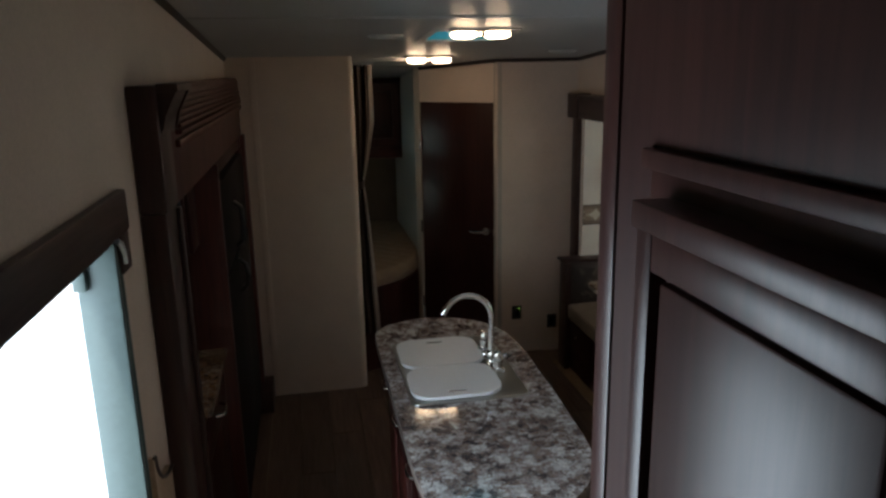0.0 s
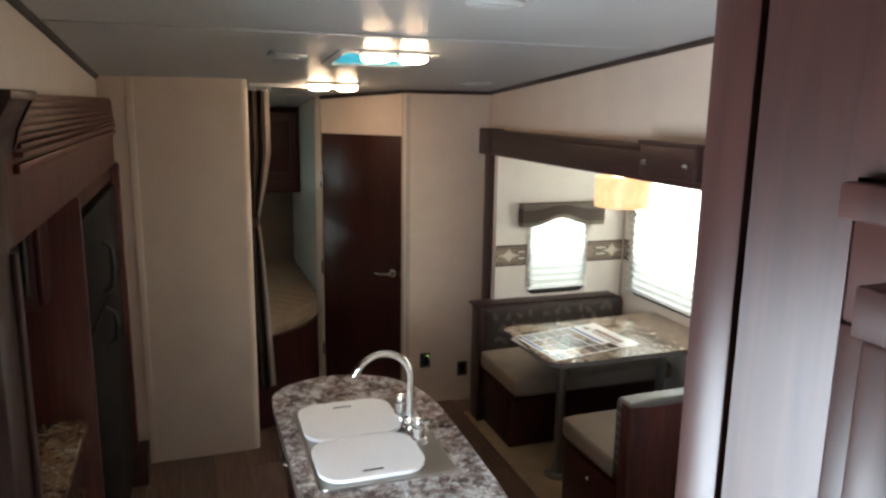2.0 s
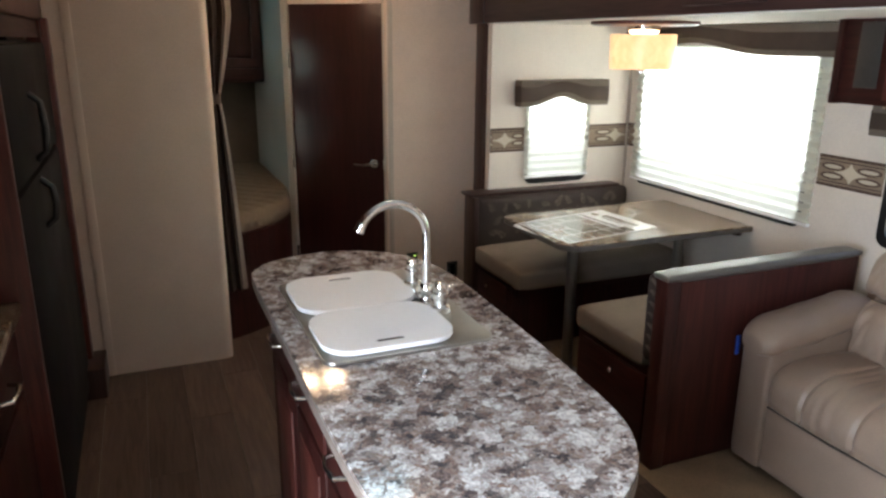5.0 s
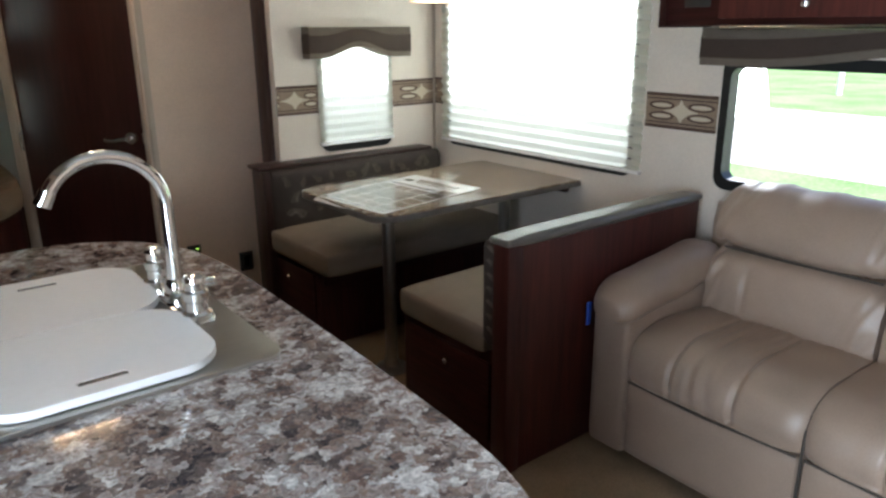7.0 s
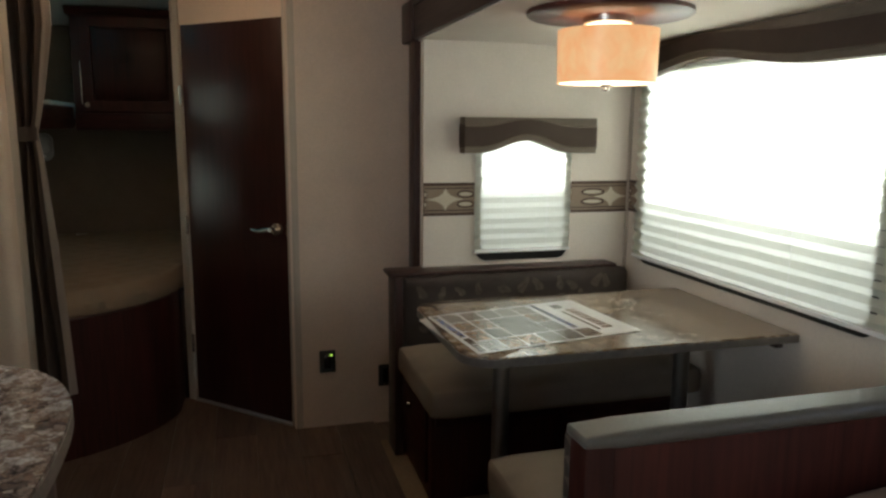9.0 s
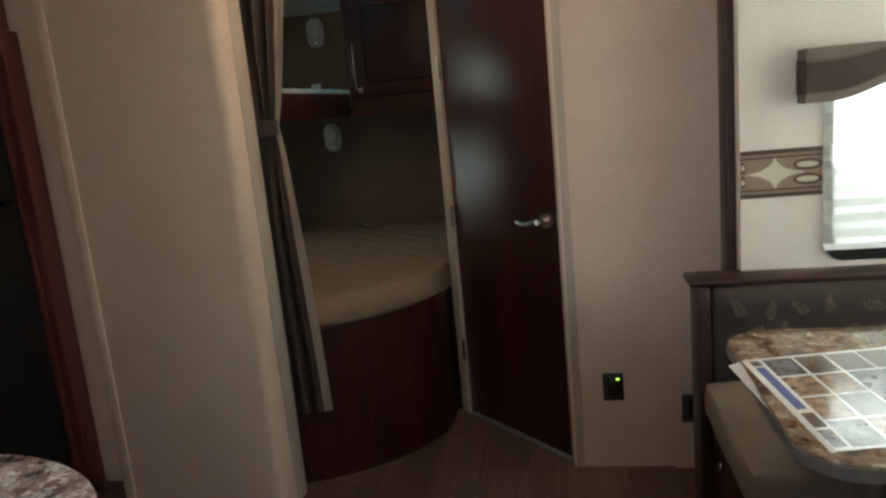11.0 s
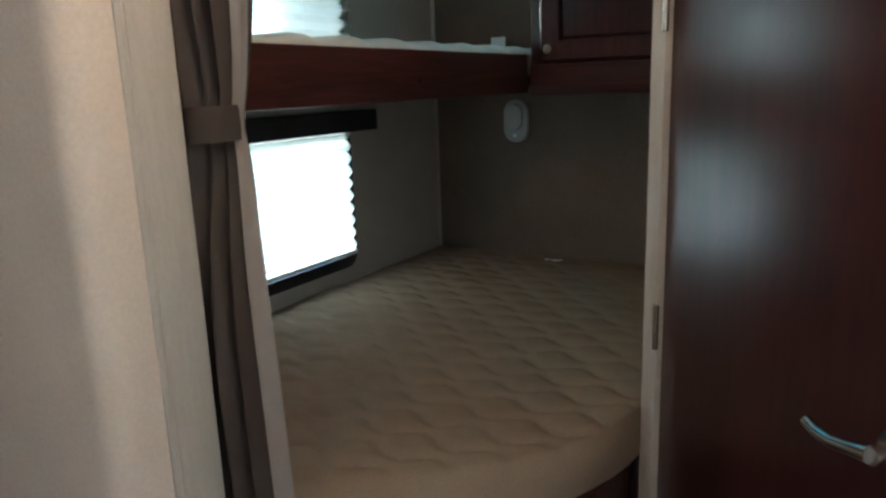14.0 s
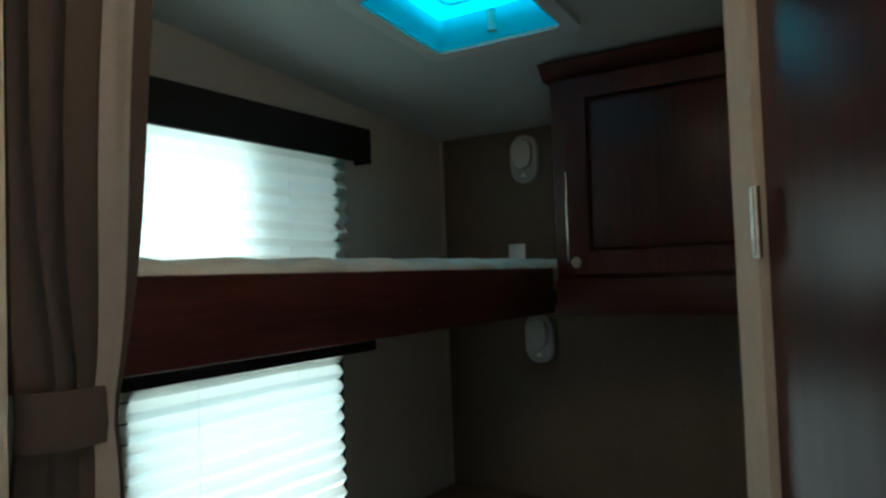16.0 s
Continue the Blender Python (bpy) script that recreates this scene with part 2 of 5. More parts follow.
STONE = granite("stone_laminate", [(0.36, (0.045, 0.040, 0.046)), (0.43, (0.125, 0.098, 0.092)), (0.48, (0.25, 0.18, 0.152)), (0.53, (0.38, 0.33, 0.31)), (0.60, (0.68, 0.65, 0.63))])
STONE_EDGE = mat("counter_edge", (0.16, 0.125, 0.105), 0.35, vary=0.3, size=30, fine=120, bump=0.03)
TABLE_STONE = granite("table_laminate", [(0.37, (0.04, 0.024, 0.017)), (0.44, (0.13, 0.075, 0.042)), (0.49, (0.20, 0.125, 0.07)), (0.54, (0.25, 0.185, 0.125)), (0.61, (0.40, 0.34, 0.27))], 0.16, 0.8)
TABLE_STONE.node_tree.nodes["Principled BSDF"].inputs["Coat Weight"].default_value = 0.55
TABLE_STONE.node_tree.nodes["Principled BSDF"].inputs["Coat Roughness"].default_value = 0.1
TABLE_EDGE = mat("table_edge", (0.13, 0.115, 0.10), 0.35, vary=0.2, size=20, bump=0.02)
STEEL = mat("brushed_steel", (0.46, 0.45, 0.42), 0.34, 1.0, vary=0.06, size=4, fine=90, stretch=(1, 12, 1), bump=0.02)
CHROME = mat("chrome", (0.85, 0.84, 0.82), 0.09, 1.0, vary=0.03, bump=0)
NICKEL = mat("satin_nickel", (0.62, 0.59, 0.54), 0.24, 1.0, vary=0.05, bump=0.01)
LEG_METAL = mat("satin_leg_metal", (0.30, 0.29, 0.27), 0.38, 1.0, vary=0.08, bump=0.01)
JAMB_GREY = mat("green_grey_paint", (0.055, 0.078, 0.074), 0.5, vary=0.08, bump=0.03)
ALUMINIUM = mat("aluminium", (0.5, 0.52, 0.52), 0.35, 0.9, vary=0.06, bump=0.02)
BOARD = mat("white_plastic", (0.88, 0.87, 0.86), 0.42, vary=0.02, bump=0.03)
BLACK = mat("black_plastic", (0.012, 0.012, 0.012), 0.35, vary=0.2, bump=0.03)
BLACK_GLOSS = mat("black_enamel", (0.010, 0.010, 0.011), 0.14, vary=0.15, bump=0.0)
FRIDGE = mat("fridge_black", (0.009, 0.009, 0.010), 0.5, vary=0.1, bump=0.03, spec=0.07)
LEATHER = mat("taupe_leather", (0.298, 0.214, 0.165), 0.38, vary=0.10, size=7, fine=230, bump=0.18)
SEAM = mat("dark_seam", (0.05, 0.04, 0.032), 0.7, vary=0.1, bump=0)
CUSHION = mat("taupe_fabric", (0.215, 0.170, 0.130), 0.85, vary=0.10, size=10, fine=260, bump=0.3, spec=0.2)
PADDING = mat("grey_vinyl", (0.125, 0.112, 0.094), 0.42, vary=0.12, size=9, fine=180, bump=0.15)
PRINT_DARK = mat("charcoal_fabric", (0.054, 0.041, 0.036), 0.8, vary=0.15, size=16, fine=250, bump=0.3, spec=0.2)
PRINT_LEAF = mat("leaf_print", (0.125, 0.102, 0.084), 0.8, vary=0.4, size=45, fine=250, bump=0.2, spec=0.2)
VALANCE = mat("valance_brown", (0.060, 0.041, 0.032), 0.8, vary=0.12, size=14, fine=240, bump=0.3, spec=0.2)
VALANCE_PALE = mat("valance_taupe", (0.14, 0.112, 0.088), 0.8, vary=0.12, size=14, fine=240, bump=0.3, spec=0.2)
VALANCE_BLACK = mat("valance_black", (0.018, 0.016, 0.016), 0.75, vary=0.15, size=14, fine=240, bump=0.25, spec=0.2)
BLIND = sheer("pleated_blind", (0.80, 0.78, 0.70), 0.6, (0.82, 0.85, 0.77))
SCREEN = mat("insect_screen", (0.06, 0.06, 0.06), 0.9, vary=0.1)
SCREEN_CLEAR, SCREEN_MIX = SCREEN.node_tree.nodes.new("ShaderNodeBsdfTransparent"), SCREEN.node_tree.nodes.new("ShaderNodeMixShader")
SCREEN_MIX.inputs[0].default_value = 0.5
SCREEN.node_tree.links.new(SCREEN.node_tree.nodes["Principled BSDF"].outputs[0], SCREEN_MIX.inputs[2])
SCREEN.node_tree.links.new(SCREEN_CLEAR.outputs[0], SCREEN_MIX.inputs[1])
SCREEN.node_tree.links.new(SCREEN_MIX.outputs[0], SCREEN.node_tree.nodes["Material Output"].inputs[0])
CURTAIN = sheer("curtain_taupe", (0.068, 0.050, 0.042), 0.12)
CURTAIN_LINING = sheer("curtain_lining", (0.27, 0.225, 0.195), 0.2)
MATTRESS_TAN = mat("tan_quilt", (0.205, 0.148, 0.102), 0.85, vary=0.10, size=9, fine=230, bump=0.25, spec=0.2)
MATTRESS_PALE = mat("pale_quilt", (0.52, 0.50, 0.45), 0.85, vary=0.07, size=9, fine=230, bump=0.25, spec=0.2)
BAND = mat("border_tan", (0.24, 0.175, 0.125), 0.75, vary=0.1, size=9, fine=150, bump=0.05)
BAND_DARK = mat("border_dark", (0.07, 0.038, 0.027), 0.75, vary=0.15, size=9, fine=150, bump=0.05)
BAND_PALE = mat("border_cream", (0.52, 0.45, 0.35), 0.75, vary=0.08, size=9, fine=150, bump=0.05)
LAMP_GLASS = glowing("lit_glass", (1.0, 0.71, 0.43), 20.0)
SHADE = glowing("lit_shade", (1.0, 0.61, 0.30), 0.52, 0.32, (0.44, 0.31, 0.19))
DIFFUSER = glowing("lit_diffuser", (1.0, 0.84, 0.6), 2.4)
VENT_BLUE = sheer("blue_vent_lid", (0.22, 0.68, 0.76), 0.72, (0.26, 0.88, 0.96))
WHITE_PLASTIC = mat("vent_plastic", (0.52, 0.52, 0.50), 0.5, vary=0.05, bump=0.02)
FROSTED = mat("smoked_panel", (0.040, 0.034, 0.029), 0.42, vary=0.12, bump=0.02)
CLEAR = glass("clear_glass")
READING_WHITE = mat("reading_light_plastic", (0.36, 0.36, 0.345), 0.5, vary=0.05, bump=0.02)
LENS = mat("lamp_lens", (0.42, 0.43, 0.41), 0.25, vary=0.05, fine=90, bump=0.2)
PAPER = mat("gloss_paper", (0.72, 0.71, 0.70), 0.10, vary=0.04, bump=0.01, coat=0.7)
INK_BLUE = mat("ink_blue", (0.10, 0.13, 0.32), 0.14, bump=0, coat=0.7)
INK_RED = mat("ink_rust", (0.24, 0.14, 0.12), 0.14, bump=0, coat=0.7)
INK_BROWN = mat("ink_brown", (0.11, 0.068, 0.045), 0.14, vary=0.5, size=30, bump=0, coat=0.7)
INK_DARK = mat("ink_dark", (0.055, 0.045, 0.040), 0.14, vary=0.5, size=30, bump=0, coat=0.7)
INK_TAN = mat("ink_tan", (0.26, 0.17, 0.11), 0.14, vary=0.5, size=30, bump=0, coat=0.7)
INK_GREY = mat("ink_grey", (0.13, 0.13, 0.135), 0.14, vary=0.5, size=30, bump=0, coat=0.7)
BLUE_TAG = mat("blue_tag", (0.025, 0.08, 0.42), 0.5, bump=0)
GREEN_LED = glowing("green_led", (0.5, 1.0, 0.1), 0.8)
TAN_PANEL = mat("tan_panel", (0.42, 0.31, 0.21), 0.6, vary=0.12, bump=0.05)
GRASS = mat("grass", (0.22, 0.37, 0.15), 0.95, vary=0.45, size=0.7, fine=14, bump=0.4, spec=0.1)
CLADDING = mat("white_cladding", (0.75, 0.75, 0.74), 0.4, vary=0.03, bump=0.02)
CONCRETE = mat("pale_road", (0.80, 0.78, 0.74), 0.9, vary=0.1, size=0.9, fine=20, bump=0.1)


# ---------- building helpers ----------
BASE = {}


def bx(bm, a, b, bev=0.0, seg=2):
    """A box between two corners, with rounded edges."""
    a, b = [min(p, q) for p, q in zip(a, b)], [max(p, q) for p, q in zip(a, b)]
    vs = bmesh.ops.create_cube(bm, size=1)["verts"]
    for v in vs:
        v.co = [a[i] if v.co[i] < 0 else b[i] for i in range(3)]
    if bev:
        bmesh.ops.bevel(bm, geom=list({e for v in vs for e in v.link_edges}), offset=bev, segments=seg, affect="EDGES", profile=0.5)
    return bm


def box_mesh(a, b, bev=0.0, seg=2):
    return bx(bmesh.new(), a, b, bev, seg)


def rod(bm, p, q, r, r2=None, n=16):
    """A round bar from p to q."""
    p, q = Vector(p), Vector(q)
    m = Matrix.Translation((p + q) / 2) @ (q - p).to_track_quat("Z", "Y").to_matrix().to_4x4()
    bmesh.ops.create_cone(bm, cap_ends=True, segments=n, radius1=r, radius2=r if r2 is None else r2, depth=(q - p).length, matrix=m)
    return bm


def tube(bm, pts, r, n=12):
    """A bent pipe through the points."""
    pts = [Vector(p) for p in pts]
    rings, side = [], None
    for i, p in enumerate(pts):
        d = (pts[min(i + 1, len(pts) - 1)] - pts[max(i - 1, 0)]).normalized()
        side = d.orthogonal().normalized() if side is None else (side - d * side.dot(d)).normalized()
        up = d.cross(side)
        rr = r[i] if isinstance(r, (list, tuple)) else r
        rings.append([bm.verts.new(p + rr * (math.cos(2 * math.pi * k / n) * side + math.sin(2 * math.pi * k / n) * up)) for k in range(n)])
    for a, b in zip(rings, rings[1:]):
        for k in range(n):
            bm.faces.new((a[k], a[(k + 1) % n], b[(k + 1) % n], b[k]))
    bm.faces.new(rings[0][::-1])
    bm.faces.new(rings[-1])
    return bm


def spin(bm, centre, profile, n=32):
    """A turned shape about the upright through centre: (radius, height) pairs."""
    cx, cy, cz = centre
    rings = [[bm.verts.new((cx + r * math.cos(2 * math.pi * k / n), cy + r * math.sin(2 * math.pi * k / n), cz + z)) for k in range(n)] for r, z in profile]
    for a, b in zip(rings, rings[1:]):
        for k in range(n):
            bm.faces.new((a[k], a[(k + 1) % n], b[(k + 1) % n], b[k]))
    bm.faces.new(rings[0][::-1])
    bm.faces.new(rings[-1])
    return bm


def slab(bm, outline, lo, hi, put=lambda u, v, w: (u, v, w), bev=0.0):
    """An outline (u, v) given thickness from w = lo to hi."""
    low = [bm.verts.new(put(u, v, lo)) for u, v in outline]
    top = [bm.verts.new(put(u, v, hi)) for u, v in outline]
    n = len(outline)
    f = [bm.faces.new(low[::-1]), bm.faces.new(top)]
    for k in range(n):
        f.append(bm.faces.new((low[k], low[(k + 1) % n], top[(k + 1) % n], top[k])))
    if bev:
        bmesh.ops.bevel(bm, geom=[e for e in f[1].edges], offset=bev, segments=2, affect="EDGES", profile=0.5)
    return bm


def soft_box(bm, a, b, r, puff=(0, 0, 0), cuts=9, shift=None):
    """A padded block with round edges; puff swells its faces along x, y and z."""
    tmp = bmesh.new()
    bmesh.ops.create_cube(tmp, size=2)
    bmesh.ops.subdivide_edges(tmp, edges=tmp.edges[:], cuts=cuts, use_grid_fill=True)
    a, b = Vector([min(p, q) for p, q in zip(a, b)]), Vector([max(p, q) for p, q in zip(a, b)])
    mid, half = (a + b) / 2, (b - a) / 2
    index = {}
    for v in tmp.verts:
        u = v.co.copy()
        p = Vector([u[i] * half[i] for i in range(3)])
        inner = Vector([max(-half[i] + r, min(half[i] - r, p[i])) for i in range(3)])
        d = p - inner
        if d.length > 1e-9:
            p = inner + d.normalized() * r
        for i in range(3):
            j, k = (i + 1) % 3, (i + 2) % 3
            p[i] += u[i] * puff[i] * max(0, 1 - u[j] ** 2) ** 0.6 * max(0, 1 - u[k] ** 2) ** 0.6
        p += mid
        if shift:
            p = Vector(shift(*p))
        index[v] = bm.verts.new(p)
    for f in tmp.faces:
        bm.faces.new([index[v] for v in f.verts])
    tmp.free()
    return bm


def cells(bm, us, vs, holes, put, lo, hi):
    """A plate cut into cells by the lines us and vs, with rectangular holes right through it."""
    us, vs = sorted(set(us) | {u for h in holes for u in h[:2]}), sorted(set(vs) | {v for h in holes for v in h[2:]})
    solid = lambda i, j: 0 <= i < len(us) - 1 and 0 <= j < len(vs) - 1 and not any(h[0] < (us[i] + us[i + 1]) / 2 < h[1] and h[2] < (vs[j] + vs[j + 1]) / 2 < h[3] for h in holes)
    seen = {}

    def vert(i, j, k):
        if (i, j, k) not in seen:
            seen[i, j, k] = bm.verts.new(put(us[i], vs[j], hi if k else lo))
        return seen[i, j, k]

    for i in range(len(us) - 1):
        for j in range(len(vs) - 1):
            if solid(i, j):
                bm.faces.new([vert(i, j, 1), vert(i + 1, j, 1), vert(i + 1, j + 1, 1), vert(i, j + 1, 1)])
                bm.faces.new([vert(i, j, 0), vert(i, j + 1, 0), vert(i + 1, j + 1, 0), vert(i + 1, j, 0)])
                for di, dj, p, q in ((-1, 0, (i, j), (i, j + 1)), (1, 0, (i + 1, j), (i + 1, j + 1)), (0, -1, (i, j), (i + 1, j)), (0, 1, (i, j + 1), (i + 1, j + 1))):
                    if not solid(i + di, j + dj):
                        bm.faces.new([vert(*p, 0), vert(*q, 0), vert(*q, 1), vert(*p, 1)])
    bmesh.ops.recalc_face_normals(bm, faces=bm.faces[:])
    return bm


def mesh_of(name, bm, material, base):
    bmesh.ops.translate(bm, verts=bm.verts[:], vec=-Vector(base))
    bmesh.ops.recalc_face_normals(bm, faces=bm.faces[:])
    me = bpy.data.meshes.new(name)
    bm.to_mesh(me)
    bm.free()
    me.materials.append(material)
    me.shade_smooth()
    me.set_sharp_from_angle(angle=radians(38))
    return me


def thing(name, base, label, category, group="", kind=""):
    """An empty at the base of a thing, which holds its parts."""
    ob = new(name)
    ob.location, ob.empty_display_size = base, 0.05
    BASE[ob.name] = Vector(base)
    return tagged(ob, label, category, group, kind)


def solo(name, bm, material, base, label, category, group="", kind=""):
    """A thing of one mesh."""
    ob = new(name, mesh_of(name, bm, material, base))
    ob.location = base
    BASE[ob.name] = Vector(base)
    return tagged(ob, label, category, group, kind)


def part(name, bm, material, parent, label=""):
    """One mesh under a thing or under a part."""
    base = BASE[parent.name]
    ob = new(name, mesh_of(name, bm, material, base))
    ob.parent = parent
    BASE[ob.name] = base
    return tagged(ob, label)


def structure(name, bm, material, label):
    return solo(name, bm, material, (0, 0, 0), label, name.split("_")[0], kind="structure")


def roof(y):
    """Height of the ceiling."""
    return 2.108 - (0.080 if y < 4.82 else 0.094) * (y - 4.82)


# ---------- the shell ----------
LEFT, RIGHT, REAR = -0.12, 2.185, 4.82
SLIDE_X, SLIDE_Y, SLIDE_TOP = 3.08, 4.54, 1.712
BUNK_REAR = 6.555

ground = structure("ground", box_mesh((-150, -150, -1.0), (150, 150, -0.85)), GRASS, "mown green grass around the parked caravan")
road = structure("road", box_mesh((12.0, -120, -0.86), (20.5, 120, -0.846)), CONCRETE, "pale sunlit road across the grass")
lane = structure("pavement", box_mesh((7.6, -120, -0.86), (8.9, 120, -0.846)), CONCRETE, "pale gravel track beside the caravan")
apron = structure("pavement", box_mesh((-9.0, -20, -0.86), (-0.9, 20, -0.846)), CONCRETE, "pale sunlit paving outside the entry door")
post = thing("marker_post", (26.0, 12.3, -0.85), "short white post in the grass beyond the road", "post")
part("shaft", rod(bmesh.new(), (26.0, 12.3, -0.85), (26.0, 12.3, 0.25), 0.09), BOARD, post)
part("cap", spin(bmesh.new(), (26.0, 12.3, 0.25), [(0.11, 0), (0.11, 0.05), (0.03, 0.09)], 14), BOARD, post)

floor = structure("floor", box_mesh((LEFT - 0.06, -1.7, -0.08), (2.2, 6.62, -0.008)), PLANK, "brown wood-look plank floor")
slide_floor = structure("floor", box_mesh((1.955, 0.9, -0.08), (SLIDE_X + 0.06, SLIDE_Y + 0.06, 0.004), 0.004), CARPET, "tan floor of the slide-out")

wall_y = lambda u, v, w: (w, u, v)
wall_x = lambda u, v, w: (u, w, v)
structure("wall_bunk_left", cells(bmesh.new(), [4.60, BUNK_REAR], [0, 2.3],
          [(5.05, 5.95, 1.40, 1.83), (5.24, 5.95, 0.77, 1.23)], wall_y, LEFT, LEFT + 0.004), BUNK_PAPER, "grey textured wallpaper in the bunk room")
structure("wall_left", cells(bmesh.new(), [-1.7, 6.62], [-0.08, 2.62],
          [(0.74, 1.64, 0.0, 1.71), (2.06, 4.30, 0.0, 1.70), (5.05, 5.95, 1.40, 1.83), (5.24, 5.95, 0.77, 1.23)], wall_y, LEFT - 0.06, LEFT), WALLPAPER,
          "beige textured wallpaper wall with the entry doorway")
structure("wall_right", cells(bmesh.new(), [0.78, REAR], [-0.08, 2.62], [(0.95, 4.66, 0.0, 1.74)], wall_y, RIGHT, RIGHT + 0.05), WALLPAPER, "beige wallpaper wall above the slide-out")
structure("wall_rear", box_mesh((1.602, REAR, -0.02), (RIGHT + 0.05, REAR + 0.05, 2.5)), WALLPAPER, "beige wallpaper wall beside the bathroom door")
structure("wall_bunk_rear", box_mesh((LEFT, BUNK_REAR, -0.02), (1.2, BUNK_REAR + 0.06, 2.3)), BROWN_PAPER, "dark brown wallpaper wall behind the bunks")
structure("wall_bunk_right", box_mesh((1.115, 5.33, -0.02), (1.16, BUNK_REAR, 2.3)), BUNK_PAPER, "grey wallpaper side wall of the bunk room")
structure("wall_partition", box_mesh((LEFT - 0.055, 4.468, -0.075), (0.622, 4.64, 2.4), 0.04, 6), WALLPAPER, "beige wallpaper partition beside the bunk curtain")
structure("trim_partition", box_mesh((0.604, 4.552, 0.0), (0.6255, 4.568, roof(4.5)), 0.004), TRIM_PALE, "pale upright edge trim of the partition")
structure("trim_partition_inner", box_mesh((0.54, 4.5685, 0.0), (0.6238, 4.645, roof(4.64)), 0.003), TRIM_PALE, "tan inner post of the partition behind the curtain")
structure("trim_partition_side", box_mesh((0.012, 4.461, 0.0), (0.052, 4.4705, roof(4.465)), 0.003), WALLPAPER, "pale strip on the partition")
structure("wall_front", box_mesh((0.66, 0.72, -0.02), (SLIDE_X, 0.78, 2.6)), WALLPAPER, "plain wall behind the camera")
structure("wall_bedroom", box_mesh((LEFT - 0.06, -1.72, -0.02), (1.4, -1.66, 2.8)), WALLPAPER, "plain wall behind the steps")
structure("wall_hall", box_mesh((1.2, -1.7, -0.02), (1.26, 0.75, 2.8)), WALLPAPER, "plain side wall of the upper deck")
structure("wall_slide_end", cells(bmesh.new(), [2.13, SLIDE_X + 0.06], [-0.08, SLIDE_TOP], [(2.37, 2.775, 0.83, 1.36)], wall_x, SLIDE_Y, SLIDE_Y + 0.06), SLIDE_PAPER, "cream wallpaper end wall of the slide-out")
structure("wall_slide_front", box_mesh((2.13, 0.84, -0.02), (SLIDE_X + 0.06, 0.9, SLIDE_TOP)), SLIDE_PAPER, "cream end wall of the slide-out behind the sofa")
structure("wall_slide_side", cells(bmesh.new(), [0.84, SLIDE_Y + 0.06], [-0.08, SLIDE_TOP], [(3.19, 4.40, 0.82, 1.60), (1.35, 2.78, 0.84, 1.27)], wall_y, SLIDE_X, SLIDE_X + 0.06), SLIDE_PAPER, "cream wallpaper side wall of the slide-out")
structure("ceiling_slide", box_mesh((2.12, 0.84, SLIDE_TOP), (SLIDE_X + 0.06, SLIDE_Y + 0.06, SLIDE_TOP + 0.05)), SLIDE_PAPER, "low cream ceiling of the slide-out")
structure("ceiling", cells(bmesh.new(), [LEFT - 0.06, RIGHT + 0.06], [-1.75, 4.82, 6.62], [(0.93, 1.30, 3.37, 3.74), (0.34, 0.68, 5.50, 5.84)],
          lambda u, v, w: (u, v, roof(v) + w), 0.0, 0.05), CEILING, "sloping off-white panelled ceiling")

# ceiling seams and the dark cove trim
for y in (3.0, 1.78, 5.2):
    bm = bmesh.new()
    bx(bm, (LEFT, y - 0.009, roof(y) - 0.004), (RIGHT, y + 0.009, roof(y) + 0.002), 0.001)
    structure("trim_ceiling_seam", bm, CEILING, "flat white strip over a ceiling joint")


def cove(p, q, inward):
    """A dark moulding along the top of a wall."""
    bm = bmesh.new()
    (x0, y0), (x1, y1) = p, q
    ix, iy = inward
    prof = [(0, 0), (0.016, 0), (0.013, -0.012), (0.006, -0.019), (0, -0.022)]
    rings = [[bm.verts.new((x + ix * d, y + iy * d, roof(y) + h)) for d, h in prof] for x, y in ((x0, y0), (x1, y1))]
    for k in range(len(prof)):
        bm.faces.new((rings[0][k], rings[0][(k + 1) % 5], rings[1][(k + 1) % 5], rings[1][k]))
    bm.faces.new(rings[0][::-1])
    bm.faces.new(rings[1])
    structure("trim_cove", bm, TRIM_DARK, "narrow dark moulding along the ceiling edge")


cove((RIGHT, 0.8), (RIGHT, REAR), (-1, 0))
cove((1.60, REAR), (RIGHT, REAR), (0, -1))
cove((LEFT, -1.6), (LEFT, 4.47), (1, 0))
cove((1.15, 5.272), (1.602, REAR), (-0.7, -0.7))

# diagonal wall with the bathroom door
DIAG_A, DIAG_B = Vector((1.132, 5.332)), Vector((1.622, 4.842))
ALONG = (DIAG_B - DIAG_A).normalized()
FACE = Vector((-ALONG.y, ALONG.x)) * -1
DIAG_LEN = (DIAG_B - DIAG_A).length


def diag(u, v, w):
    """Along the diagonal wall, up it, and out of it towards the room."""
    p = DIAG_A + ALONG * u + FACE * w
    return (p.x, p.y, v)


structure("wall_diagonal", cells(bmesh.new(), [0, DIAG_LEN], [-0.01, 2.4], [(0.03, DIAG_LEN - 0.03, -0.005, 1.819)], diag, -0.04, 0.0), WALLPAPER, "beige diagonal wall around the bathroom door")
structure("trim_jamb", slab(bmesh.new(), [(-0.012, 0), (0.034, 0), (0.034, 1.83), (-0.012, 1.83)], -0.05, 0.012, diag, 0.003), TRIM_PALE, "pale door jamb post between bunk and bathroom")
structure("trim_jamb_upper", slab(bmesh.new(), [(-0.012, 1.8302), (0.03, 1.8302), (0.03, roof(5.3)), (-0.012, roof(5.3))], -0.05, 0.006, diag, 0.003), TRIM_PALE, "pale corner post above the door jamb")
